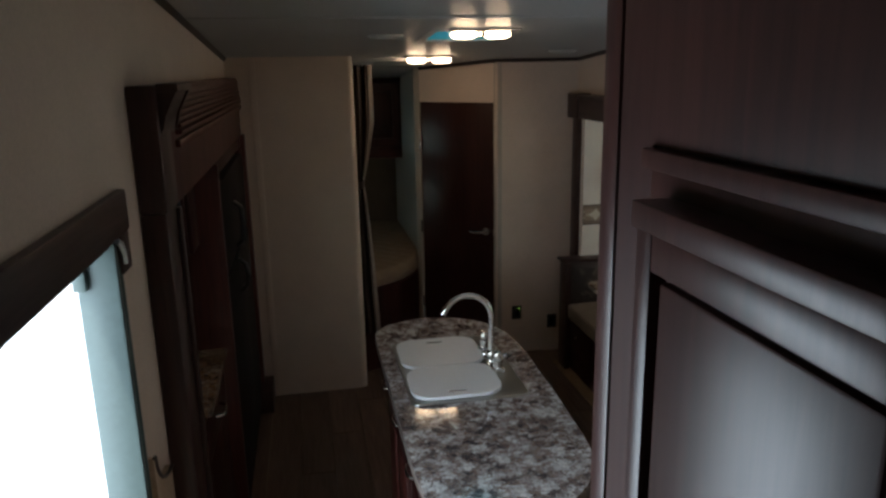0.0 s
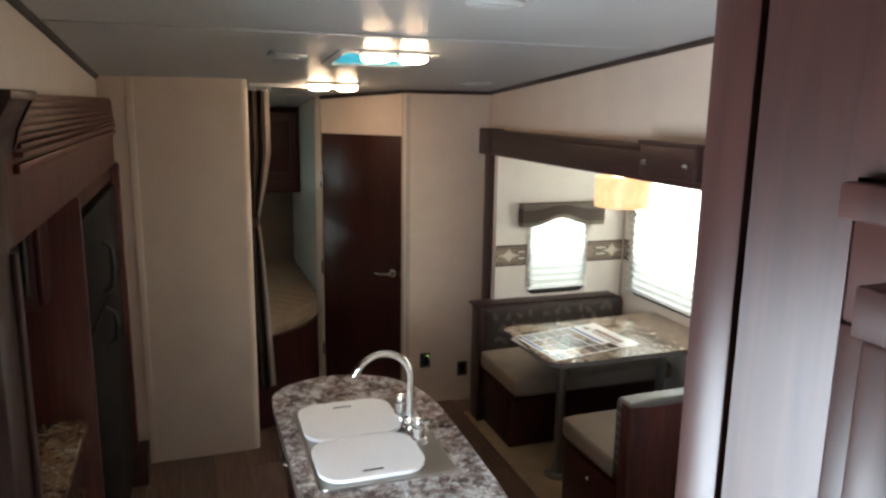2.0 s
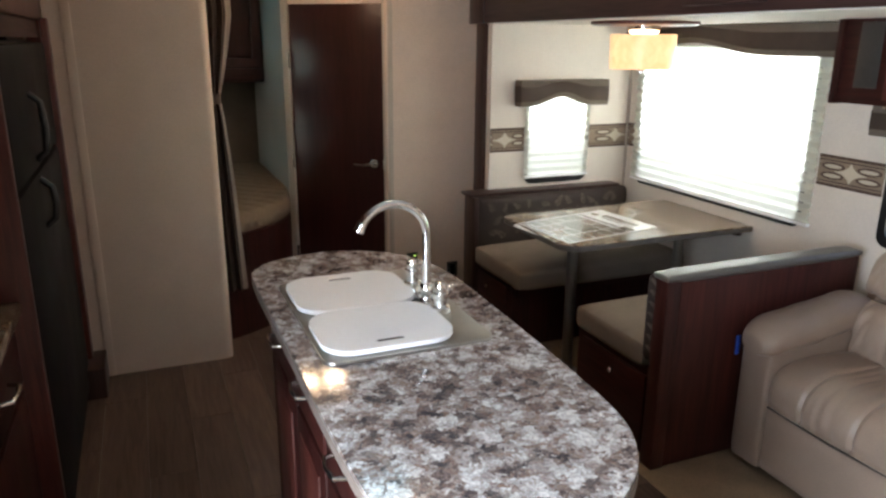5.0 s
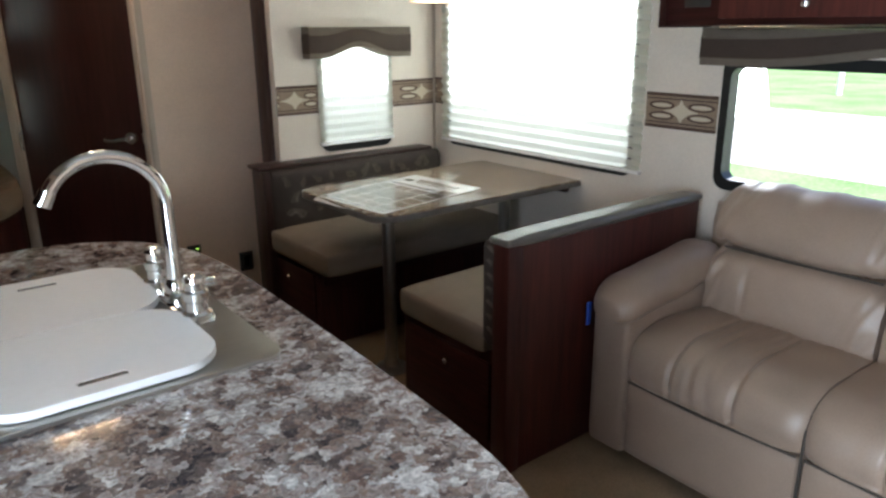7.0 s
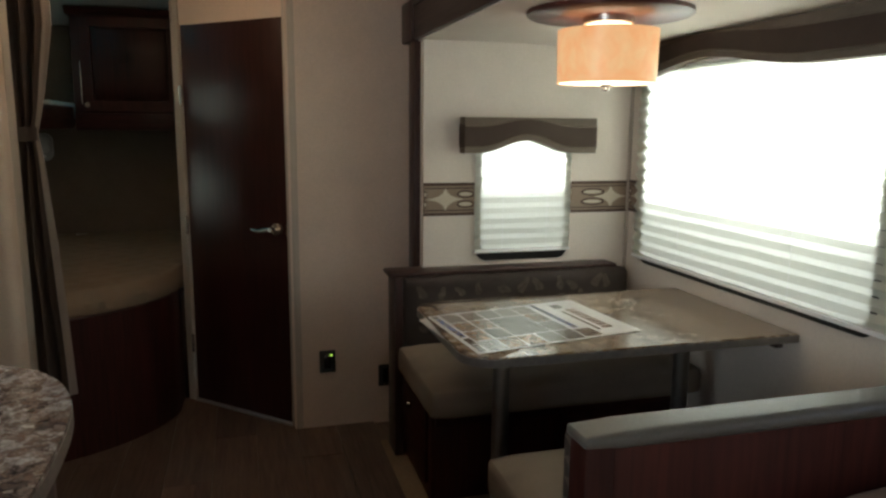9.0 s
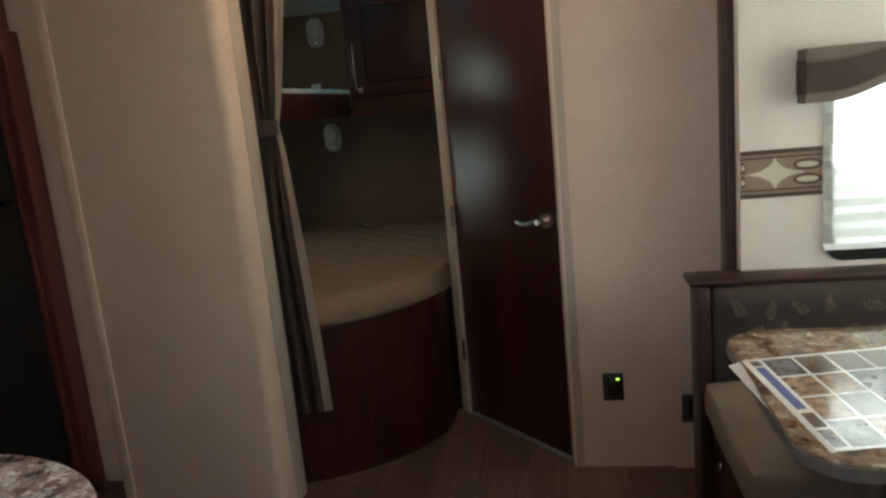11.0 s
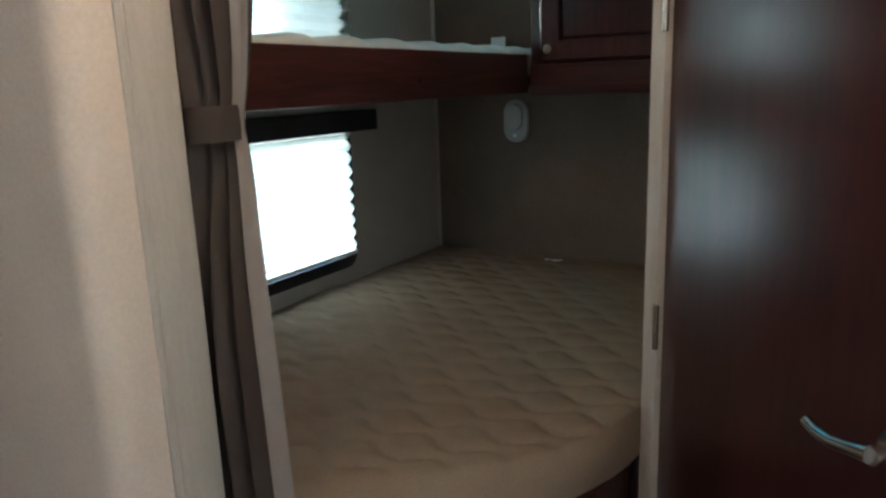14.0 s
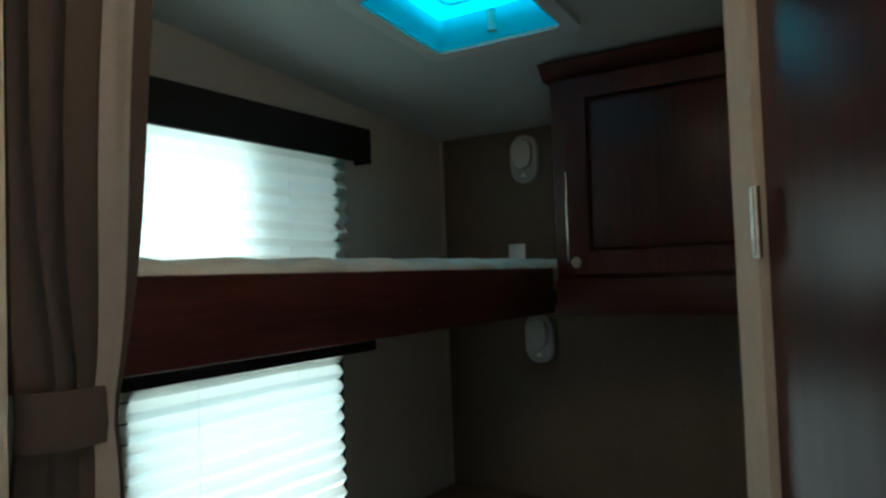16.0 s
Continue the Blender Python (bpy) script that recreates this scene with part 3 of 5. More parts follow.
structure("trim_jamb_right", slab(bmesh.new(), [(DIAG_LEN - 0.034, 0), (DIAG_LEN + 0.004, 0), (DIAG_LEN + 0.004, roof(4.85)), (DIAG_LEN - 0.034, roof(4.85))], -0.03, 0.008, diag, 0.003), TRIM_PALE, "pale door jamb beside the outlets")
structure("trim_corner", box_mesh((1.612, REAR - 0.004, 0), (1.640, REAR + 0.001, roof(4.82)), 0.001), TRIM_PALE, "pale corner strip beside the door")
structure("trim_threshold", slab(bmesh.new(), [(0.03, 0.0), (DIAG_LEN - 0.03, 0.0), (DIAG_LEN - 0.03, 0.008), (0.03, 0.008)], -0.04, 0.012, diag), ALUMINIUM, "metal threshold strip under the door")
door = thing("door_1", diag(0.034, 0, 0), "closed dark cherry flush bathroom door", "door", kind="structure")
part("leaf", slab(bmesh.new(), [(0.036, 0.012), (DIAG_LEN - 0.036, 0.012), (DIAG_LEN - 0.036, 1.822), (0.036, 1.822)], -0.034, -0.002, diag, 0.002), DOOR_WOOD, door)
for z in (0.30, 0.892, 1.50):
    bm = bmesh.new()
    slab(bm, [(0.026, z - 0.045), (0.040, z - 0.045), (0.040, z + 0.045), (0.026, z + 0.045)], 0.010, 0.014, diag)
    rod(bm, diag(0.037, z - 0.046, 0.014), diag(0.037, z + 0.046, 0.014), 0.006, n=10)
    part("hinge", bm, NICKEL, door, "satin nickel hinge")
hu = DIAG_LEN - 0.096
handle = part("door_handle", rod(bmesh.new(), diag(hu, 0.912, -0.002), diag(hu, 0.912, 0.012), 0.031, 0.027, 28), NICKEL, door, "satin nickel lever handle")
rod_bm = rod(bmesh.new(), diag(hu, 0.912, 0.012), diag(hu, 0.912, 0.048), 0.012)
tube(rod_bm, [diag(hu - 0.004, 0.912, 0.046), diag(hu - 0.03, 0.908, 0.05), diag(hu - 0.06, 0.902, 0.05), diag(hu - 0.09, 0.902, 0.048), diag(hu - 0.113, 0.907, 0.045)], [0.012, 0.010, 0.009, 0.0085, 0.008])
part("lever", rod_bm, NICKEL, handle)
part("latch_plate", slab(bmesh.new(), [(DIAG_LEN - 0.043, 0.885), (DIAG_LEN - 0.036, 0.885), (DIAG_LEN - 0.036, 0.935), (DIAG_LEN - 0.043, 0.935)], -0.001, 0.003, diag), NICKEL, door)


# ---------- sockets ----------
def socket(x, z, lit):
    t = thing("power_outlet", (x, REAR, z), "black power outlet plate with a green light on the wall" if lit else "black power outlet plate low on the wall", "outlet")
    plate = part("plate", box_mesh((x - 0.036, REAR - 0.007, z - 0.052), (x + 0.036, REAR, z + 0.052), 0.003), BLACK, t)
    part("face", box_mesh((x - 0.017, REAR - 0.011, z - 0.034), (x + 0.017, REAR - 0.006, z + 0.034), 0.002), BLACK_GLOSS, t)
    if lit:
        part("indicator", box_mesh((x + 0.010, REAR - 0.0125, z + 0.028), (x + 0.022, REAR - 0.0105, z + 0.035)), GREEN_LED, t, "small green indicator light")


socket(1.754, 0.311, True)
socket(2.024, 0.224, False)


# ---------- windows, blinds and valances ----------
def blind(name, put, u0, u1, v0, v1, label, deep=1.0):
    """A pleated shade: zigzag cloth between a head rail and a bottom rail. put(u, v, w): across, up, into the room."""
    t = thing(name, put((u0 + u1) / 2, v0, 0), label, "blind")
    bm = bmesh.new()
    n = max(8, round((v1 - v0) / 0.0235))
    wide = 26
    grid = []
    for j in range(n + 1):
        v = v0 + 0.012 + (v1 - v0 - 0.02) * j / n
        row = []
        for i in range(wide + 1):
            u = u0 + (u1 - u0) * i / wide
            w = 0.010 + deep * (0.011 if j % 2 else -0.005) + 0.0015 * noise.noise((u * 7, v * 9, 3))
            row.append(bm.verts.new(put(u, v + 0.003 * noise.noise((u * 5, j * 0.7, 8)), w)))
        grid.append(row)
    for j in range(n):
        for i in range(wide):
            bm.faces.new((grid[j][i], grid[j][i + 1], grid[j + 1][i + 1], grid[j + 1][i]))
    cloth = part("pleated_cloth", bm, BLIND, t)
    for p in cloth.data.polygons:
        p.use_smooth = False
    part("bottom_rail", slab(bmesh.new(), [(u0, v0), (u1, v0), (u1, v0 + 0.014), (u0, v0 + 0.014)], 0.000, 0.022, put), BOARD, t)
    part("head_rail", slab(bmesh.new(), [(u0, v1 - 0.012), (u1, v1 - 0.012), (u1, v1 + 0.012), (u0, v1 + 0.012)], 0.000, 0.024, put), BOARD, t)
    for u in (u0 + (u1 - u0) * 0.28, u0 + (u1 - u0) * 0.74):
        part("cord", rod(bmesh.new(), put(u, v0 + 0.014, 0.023), put(u, v1 - 0.012, 0.023), 0.0008, n=6), BOARD, t)


def round_rect(u0, u1, v0, v1, r, n=6):
    pts = []
    for cu, cv, a0 in ((u1 - r, v0 + r, -90), (u1 - r, v1 - r, 0), (u0 + r, v1 - r, 90), (u0 + r, v0 + r, 180)):
        for k in range(n + 1):
            a = radians(a0 + 90 * k / n)
            pts.append((cu + r * math.cos(a), cv + r * math.sin(a)))
    return pts


def ring(bm, outer, inner, lo, hi, put):
    """A frame between two outlines of as many points."""
    n = len(outer)
    v = [[bm.verts.new(put(*p, w)) for p in line] for line in (outer, inner) for w in (lo, hi)]
    for k in range(n):
        j = (k + 1) % n
        for a, b in ((0, 1), (1, 3), (3, 2), (2, 0)):
            bm.faces.new((v[a][k], v[a][j], v[b][j], v[b][k]))
    return bm


def window(name, put, u0, u1, v0, v1, label, rail=None, lip=0.010):
    t = thing(name, put((u0 + u1) / 2, v0, 0), label, "window", kind="structure")
    part("window_frame", ring(bmesh.new(), round_rect(u0 - lip, u1 + lip, v0 - 0.028, v1 + 0.028, 0.05), round_rect(u0 + 0.012, u1 - 0.012, v0 + 0.012, v1 - 0.012, 0.035), -0.055, 0.006, put), BLACK, t, "black rounded window frame")
    pane = part("pane", slab(bmesh.new(), [(u0 + 0.01, v0 + 0.01), (u1 - 0.01, v0 + 0.01), (u1 - 0.01, v1 - 0.01), (u0 + 0.01, v1 - 0.01)], -0.045, -0.041, put), CLEAR, t)
    pane.visible_shadow = False
    if rail:
        part("sash_bar", slab(bmesh.new(), [(u0, rail - 0.01), (u1, rail - 0.01), (u1, rail + 0.01), (u0, rail + 0.01)], -0.039, -0.03, put), BLACK, t)
        part("insect_screen", slab(bmesh.new(), [(u0 + 0.012, v0 + 0.012), (u1 - 0.012, v0 + 0.012), (u1 - 0.012, rail - 0.01), (u0 + 0.012, rail - 0.01)], -0.054, -0.053, put), SCREEN, t, "grey insect screen")
    return t


def valance(name, put, u0, u1, v0, v1, label, peak, rise, deep=0.07, plain=None, pale=True):
    """A padded board over a window: a wavy lower edge, a darker middle band and pale borders."""
    t = thing(name, put((u0 + u1) / 2, v0, 0), label, "valance")
    n = 40

    def wave(u):
        d = min(1.0, abs(u - peak) / (0.42 * (u1 - u0) * 0.9))
        return rise * (0.5 + 0.5 * math.cos(math.pi * d)) ** 1.15

    us = [u0 + (u1 - u0) * k / n for k in range(n + 1)]
    if plain:
        part("board", slab(bmesh.new(), [(u0, v0), (u1, v0), (u1, v1), (u0, v1)], deep - 0.014, deep, put, 0.004), plain, t)
        part("top_board", slab(bmesh.new(), [(u0 + 0.001, v1 - 0.014), (u1 - 0.001, v1 - 0.014), (u1 - 0.001, v1 - 0.001), (u0 + 0.001, v1 - 0.001)], 0.0, deep - 0.0142, put), plain, t)
        for u in (u0 + 0.001, u1 - 0.013):
            part("end_return", slab(bmesh.new(), [(u, v0 + 0.001), (u + 0.012, v0 + 0.001), (u + 0.012, v1 - 0.0145), (u, v1 - 0.0145)], 0.0, deep - 0.0142, put), plain, t)
        return t
    part("board", slab(bmesh.new(), [(u, v0 + wave(u)) for u in us] + [(u1, v1), (u0, v1)], 0.0, deep, put), VALANCE_PALE, t)
    band = [(u, v0 + 0.024 + wave(u)) for u in us] + [(u, v1 - 0.036 + 0.6 * wave(u)) for u in us[::-1]]
    part("band", slab(bmesh.new(), band, deep, deep + 0.004, put), VALANCE, t, "dark brown fabric band")
    bm = bmesh.new()
    tube(bm, [put(u, v0 + 0.024 + wave(u), deep + 0.003) for u in us], 0.003, 6)
    part("piping", bm, VALANCE_PALE, t)
    bm = bmesh.new()
    tube(bm, [put(u, v1 - 0.036 + 0.6 * wave(u), deep + 0.003) for u in us], 0.003, 6)
    part("piping", bm, VALANCE_PALE, t)
    for u, s in ((u0, -1), (u1, 1)):
        part("end_cap", slab(bmesh.new(), [(0.0, v0 + 0.024), (deep, v0 + 0.024), (deep, v1 - 0.03), (0.0, v1 - 0.03)], u, u + s * 0.003, lambda a, b, c: put(c, b, a)), VALANCE, t)
    return t


on_side = lambda u, v, w: (SLIDE_X - w, u, v)
on_end = lambda u, v, w: (u, SLIDE_Y - w, v)
on_left = lambda u, v, w: (LEFT + 0.004 + w, u, v)

window("window_1", on_side, 3.19, 4.40, 0.82, 1.60, "large dinette window behind a closed blind", 1.055)
blind("pleated_blind", on_side, 3.130, 4.452, 0.812, 1.62, "closed white pleated blind over the dinette window", 1.0)
window("window_2", on_end, 2.37, 2.775, 0.83, 1.36, "small window at the end of the dinette", 1.10)
blind("pleated_blind", on_end, 2.352, 2.79, 0.838, 1.37, "closed white pleated blind over the small window", 0.55)
window("window_3", on_side, 1.35, 2.78, 0.84, 1.27, "open window behind the sofa looking out on grass", lip=0.02)
window("window_4", on_left, 5.24, 5.95, 0.77, 1.23, "lower bunk window")
blind("pleated_blind", on_left, 5.222, 5.945, 0.79, 1.25, "closed white pleated blind beside the lower bunk")
w5 = window("window_5", on_left, 5.05, 5.95, 1.40, 1.83, "upper bunk window")
part("insect_screen", slab(bmesh.new(), [(5.607, 1.412), (5.938, 1.412), (5.938, 1.818), (5.607, 1.818)], -0.054, -0.053, on_left), SCREEN, w5, "grey insect screen")
blind("pleated_blind", on_left, 5.04, 5.985, 1.415, 1.82, "closed white pleated blind beside the upper bunk")

valance("window_valance", on_side, 3.075, 4.53, 1.565, 1.708, "brown padded fabric valance over the large dinette window", 3.97, 0.055, 0.065)
valance("window_valance", on_end, 2.285, 2.872, 1.262, 1.408, "brown padded fabric valance over the small window", 2.56, 0.052, 0.072)
valance("window_valance", on_side, 1.3, 2.852, 1.268, 1.398, "brown padded fabric valance over the sofa window", 2.08, 0.05, 0.085)
valance("window_valance", on_left, 4.98, 6.06, 1.80, 1.906, "plain black valance over the upper bunk window", 5.5, 0, 0.06, VALANCE_BLACK)
valance("window_valance", on_left, 5.10, 6.055, 1.228, 1.298, "plain black valance over the lower bunk window", 5.5, 0, 0.06, VALANCE_BLACK)


# ---------- wallpaper border ----------
def border(put, u0, u1, label, stars, rise=0.0):
    flat = put
    put = lambda u, v, w: flat(u, v + rise, w)
    t = thing("wallpaper_border", put(u0, 1.0, 0), label, "wallpaper border", "wallpaper border around the dinette")
    part("strip", slab(bmesh.new(), [(u0, 1.0), (u1, 1.0), (u1, 1.138), (u0, 1.138)], 0.0, 0.0025, put), BAND, t)
    for a, b in ((1.0, 1.012), (1.020, 1.025), (1.113, 1.118), (1.126, 1.138)):
        part("stripe", slab(bmesh.new(), [(u0, a), (u1, a), (u1, b), (u0, b)], 0.0025, 0.004, put), BAND_DARK, t)
    for s in stars:
        star = []
        for k in range(32):
            a = 2 * math.pi * k / 32
            c, d = math.cos(a), math.sin(a)
            r = (abs(c) ** 0.62 + abs(d) ** 0.62) ** (-1 / 0.62)
            star.append((s + 0.082 * r * c, 1.069 + 0.046 * r * d))
        part("star", slab(bmesh.new(), star, 0.0025, 0.0042, put), BAND_PALE, t)
    for s in stars:
        for sign in (-1, 1):
            for dz in (-0.021, 0.021):
                cu = s + sign * 0.088
                if not (u0 + 0.005 < cu < u1 - 0.005):
                    continue
                w = min(0.058, cu - u0, u1 - cu)
                el = lambda k, p, q: [(cu + p * math.cos(2 * math.pi * i / 24), 1.069 + dz + q * math.sin(2 * math.pi * i / 24)) for i in range(24)]
                part("loop", ring(bmesh.new(), el(0, w, 0.0165), el(0, w * 0.82, 0.010), 0.0025, 0.0045, put), BAND_DARK, t)
                part("almond", slab(bmesh.new(), el(0, w * 0.74, 0.0078), 0.0025, 0.0036, put), BAND_PALE, t)


border(on_end, 2.13, 2.352, "brown patterned border strip beside the small window", [2.225])
border(on_end, 2.79, SLIDE_X - 0.012, "brown patterned border strip in the dinette corner", [2.99])
border(on_side, 4.432, SLIDE_Y - 0.012, "brown patterned border strip in the dinette corner", [4.43], 0.004)
border(on_side, 2.81, 3.128, "brown patterned border strip between the two windows", [2.965], 0.014)
structure("trim_slide_corner", box_mesh((SLIDE_X - 0.012, SLIDE_Y - 0.012, 0.6), (SLIDE_X + 0.001, SLIDE_Y + 0.001, SLIDE_TOP), 0.002), TRIM_PALE, "pale corner moulding in the dinette")

# ---------- fascia of the right slide-out ----------
fascia = thing("slide_fascia", (2.11, 4.66, 0.0), "dark espresso wooden fascia framing the dinette slide-out", "fascia")
part("header", box_mesh((2.10, 0.85, 1.715), (RIGHT + 0.003, 4.60, 1.868), 0.006), ESPRESSO_Y, fascia)
part("header_bead", box_mesh((2.092, 0.85, 1.84), (2.102, 4.60, 1.868), 0.003), ESPRESSO_Y, fascia)
part("column", box_mesh((2.105, 4.592, 0.0), (RIGHT + 0.004, 4.70, 1.73), 0.006), ESPRESSO, fascia)
part("corner_block", box_mesh((2.088, 4.585, 1.712), (RIGHT + 0.005, 4.765, 1.875), 0.008), ESPRESSO, fascia)
blk = part("centre_block", box_mesh((2.062, 2.585, 1.742), (2.104, 2.935, 1.882), 0.008), ESPRESSO_Y, fascia)
part("block_cap", box_mesh((2.055, 2.575, 1.868), (2.104, 2.945, 1.886), 0.004), ESPRESSO_Y, blk)
# Two small bright pieces of nickel near the block's ends.
for y in (2.63, 2.89):
    part("knob", spin(bmesh.new(), (2.058, y, 1.80), [(0.012, -0.01), (0.016, 0.0), (0.012, 0.01)], 16), NICKEL, blk, "small bright nickel piece")

# ---------- left slide-out: kitchen ----------
structure("wall_galley_rear", box_mesh((-0.86, 1.98, -0.02), (-0.80, 4.44, 1.72)), CHERRY, "dark wooden back of the galley slide-out")
structure("wall_galley_outside", box_mesh((-0.88, 1.965, -0.4), (LEFT - 0.062, 1.998, 1.78)), CLADDING, "white outer skin of the galley slide-out")
structure("wall_galley_ends", cells(bmesh.new(), [-0.86, LEFT - 0.06], [0, 1.72], [], wall_x, 2.0, 2.06), CHERRY, "dark end panel of the galley slide-out")
structure("wall_galley_end_rear", box_mesh((-0.86, 4.36, 0), (LEFT - 0.055, 4.42, 1.72)), CHERRY, "dark end panel of the galley slide-out")
structure("ceiling_galley", box_mesh((-0.86, 1.98, 1.70), (LEFT - 0.055, 4.44, 1.75)), CEILING, "low ceiling of the galley slide-out")
structure("floor_galley", box_mesh((-0.86, 1.98, -0.06), (LEFT - 0.05, 4.44, 0.0)), CARPET, "floor of the galley slide-out")

gf = thing("galley_fascia", (-0.05, 3.1, 0.0), "dark wooden fascia with a louvred header over the galley", "fascia")
part("header", box_mesh((LEFT + 0.002, 1.955, 1.69), (-0.055, 4.44, 2.022), 0.008), MAHOGANY, gf)
for k in range(7):
    z = 1.880 + k * 0.0185
    bm = bmesh.new()
    slab(bm, [(-0.056, z), (-0.036 - 0.002 * k, z + 0.003), (-0.036 - 0.002 * k, z + 0.012), (-0.056, z + 0.016)], 2.22, 4.43, lambda u, v, w: (u, w, v))
    part("louvre", bm, MAHOGANY, gf)
part("lower_rail", box_mesh((-0.056, 2.20, 1.845), (-0.04, 4.44, 1.868), 0.004), MAHOGANY, gf)
part("column", box_mesh((LEFT + 0.002, 1.94, 0.0), (-0.052, 2.105, 1.70), 0.008), ESPRESSO, gf)
part("column_bead", box_mesh((-0.054, 2.078, 0.0), (-0.04, 2.11, 1.69), 0.004), ESPRESSO, gf)
cb = part("corner_block", box_mesh((LEFT + 0.002, 1.94, 1.70), (-0.048, 2.115, 2.024), 0.006), ESPRESSO, gf)
bm = bmesh.new()
CORBEL = [(-0.05, 1.895), (-0.046, 1.918), (-0.038, 1.948), (-0.022, 1.98), (-0.008, 2.006), (-0.008, 2.024), (-0.05, 2.024)]
slab(bm, CORBEL, 1.982, 2.195, lambda u, v, w: (u, w, v), 0.002)
part("corbel", bm, ESPRESSO, cb, "flared corbel with a recessed face")
for y0, y1 in ((1.966, 1.988), (2.188, 2.21)):
    part("corbel_edge", slab(bmesh.new(), [(x + (0.006 if x > -0.05 else 0), z) for x, z in CORBEL], y0, y1, lambda u, v, w: (u, w, v)), ESPRESSO, cb)
part("corbel_cap", box_mesh((-0.05, 1.964, 2.007), (0.004, 2.212, 2.028), 0.003), ESPRESSO_Y, cb)
part("right_post", box_mesh((LEFT + 0.002, 4.365, 0.0), (-0.035, 4.445, 1.70), 0.006), MAHOGANY, gf)
part("plinth", box_mesh((LEFT + 0.002, 4.22, 0.0), (0.02, 4.458, 0.15), 0.006), ESPRESSO, gf)

counter = thing("galley_counter", (-0.4, 2.76, 0.0), "short stone-look galley counter on a dark cabinet", "counter")
part("body", box_mesh((-0.78, 2.47, 0.0), (-0.115, 3.045, 0.86), 0.004), CHERRY, counter)
part("worktop", box_mesh((-0.80, 2.462, 0.862), (-0.075, 3.05, 0.902), 0.008), TABLE_STONE, counter)
dr = part("drawer", box_mesh((-0.118, 2.49, 0.66), (-0.098, 3.03, 0.84), 0.006), CHERRY_Y, counter)
tb = bmesh.new()
tube(tb, [(-0.098, 2.70, 0.75), (-0.072, 2.71, 0.75), (-0.066, 2.76, 0.75), (-0.072, 2.81, 0.75), (-0.098, 2.82, 0.75)], 0.006)
part("handle", tb, NICKEL, dr)
part("door", box_mesh((-0.118, 2.49, 0.06), (-0.098, 3.03, 0.64), 0.006), CHERRY, counter)

stove = thing("gas_range", (-0.4, 2.27, 0.0), "black gas range with a dark glossy cooktop", "stove")
part("body", box_mesh((-0.78, 2.07, 0.0), (-0.115, 2.458, 0.84), 0.004), BLACK, stove)
part("cooktop", box_mesh((-0.79, 2.07, 0.84), (-0.09, 2.458, 0.872), 0.008), BLACK_GLOSS, stove)
for x, y in ((-0.26, 2.17), (-0.26, 2.36), (-0.55, 2.26)):
    part("burner", spin(bmesh.new(), (x, y, 0.872), [(0.05, 0), (0.05, 0.012), (0.03, 0.02), (0.028, 0.024)], 20), BLACK, stove)
for y in (2.12, 2.26, 2.40):
    part("grate_bar", box_mesh((-0.70, y - 0.006, 0.892), (-0.13, y + 0.006, 0.902), 0.003), BLACK, stove)
for x in (-0.18, -0.42, -0.64):
    part("grate_bar", box_mesh((x - 0.006, 2.09, 0.894), (x + 0.006, 2.44, 0.9035), 0.003), BLACK, stove)
for y in (2.15, 2.22, 2.29, 2.36):
    part("knob", rod(bmesh.new(), (-0.115, y, 0.80), (-0.088, y, 0.802), 0.018, 0.014), CHROME, stove, "small bright control knob")
part("oven_door", box_mesh((-0.118, 2.085, 0.25), (-0.098, 2.445, 0.76), 0.006), BLACK_GLOSS, stove)

mw = thing("microwave", (-0.45, 2.5, 1.42), "black microwave oven hung over the range", "microwave")
part("body", box_mesh((-0.79, 2.08, 1.40), (-0.20, 2.86, 1.69), 0.006), BLACK, mw)
part("door", box_mesh((-0.20, 2.09, 1.41), (-0.18, 2.70, 1.68), 0.006), BLACK_GLOSS, mw)
tb = bmesh.new()
tube(tb, [(-0.18, 2.66, 1.44), (-0.145, 2.66, 1.455), (-0.145, 2.66, 1.63), (-0.18, 2.66, 1.65)], 0.008)
part("handle", tb, BLACK_GLOSS, mw, "upright black handle")
# Dark box added above the counter, where the side panel turns dark.
wc = thing("galley_upper_box", (-0.45, 2.95, 1.36), "small dark box added between microwave and refrigerator", "cabinet")
part("body", box_mesh((-0.79, 2.866, 1.355), (-0.16, 3.049, 1.69), 0.004), CHERRY, wc)
part("door", box_mesh((-0.16, 2.874, 1.365), (-0.142, 3.041, 1.682), 0.004), CHERRY, wc)
oc = thing("fridge_cabinet", (-0.45, 3.7, 0.0), "tall red-brown cabinet around the refrigerator", "cabinet")
part("side_panel", box_mesh((-0.80, 3.052, 0.0), (-0.045, 3.085, 1.69), 0.004), MAHOGANY, oc)
part("face_frame", box_mesh((-0.10, 4.335, 0.0), (-0.06, 4.362, 1.69), 0.004), MAHOGANY, oc)
part("top_rail", box_mesh((-0.10, 3.1, 1.62), (-0.07, 4.334, 1.69), 0.004), CHERRY_Y, oc)
fr = thing("refrigerator", (-0.42, 3.58, 0.0), "black two-door refrigerator with dark bar handles", "refrigerator")
part("body", box_mesh((-0.79, 3.105, 0.02), (-0.105, 4.33, 1.61), 0.006), BLACK, fr)
for z0, z1, hz0, hz1 in ((0.06, 1.17, 0.98, 1.15), (1.185, 1.60, 1.215, 1.44)):
    d = part("door", box_mesh((-0.105, 3.15, z0), (-0.052, 4.325, z1), 0.012), FRIDGE, fr)
    tb = bmesh.new()
    tube(tb, [(-0.052, 3.62, hz0), (-0.018, 3.62, hz0 + 0.03), (-0.012, 3.62, (hz0 + hz1) / 2), (-0.018, 3.62, hz1 - 0.03), (-0.052, 3.62, hz1)], 0.012)
    part("handle", tb, BLACK, d)

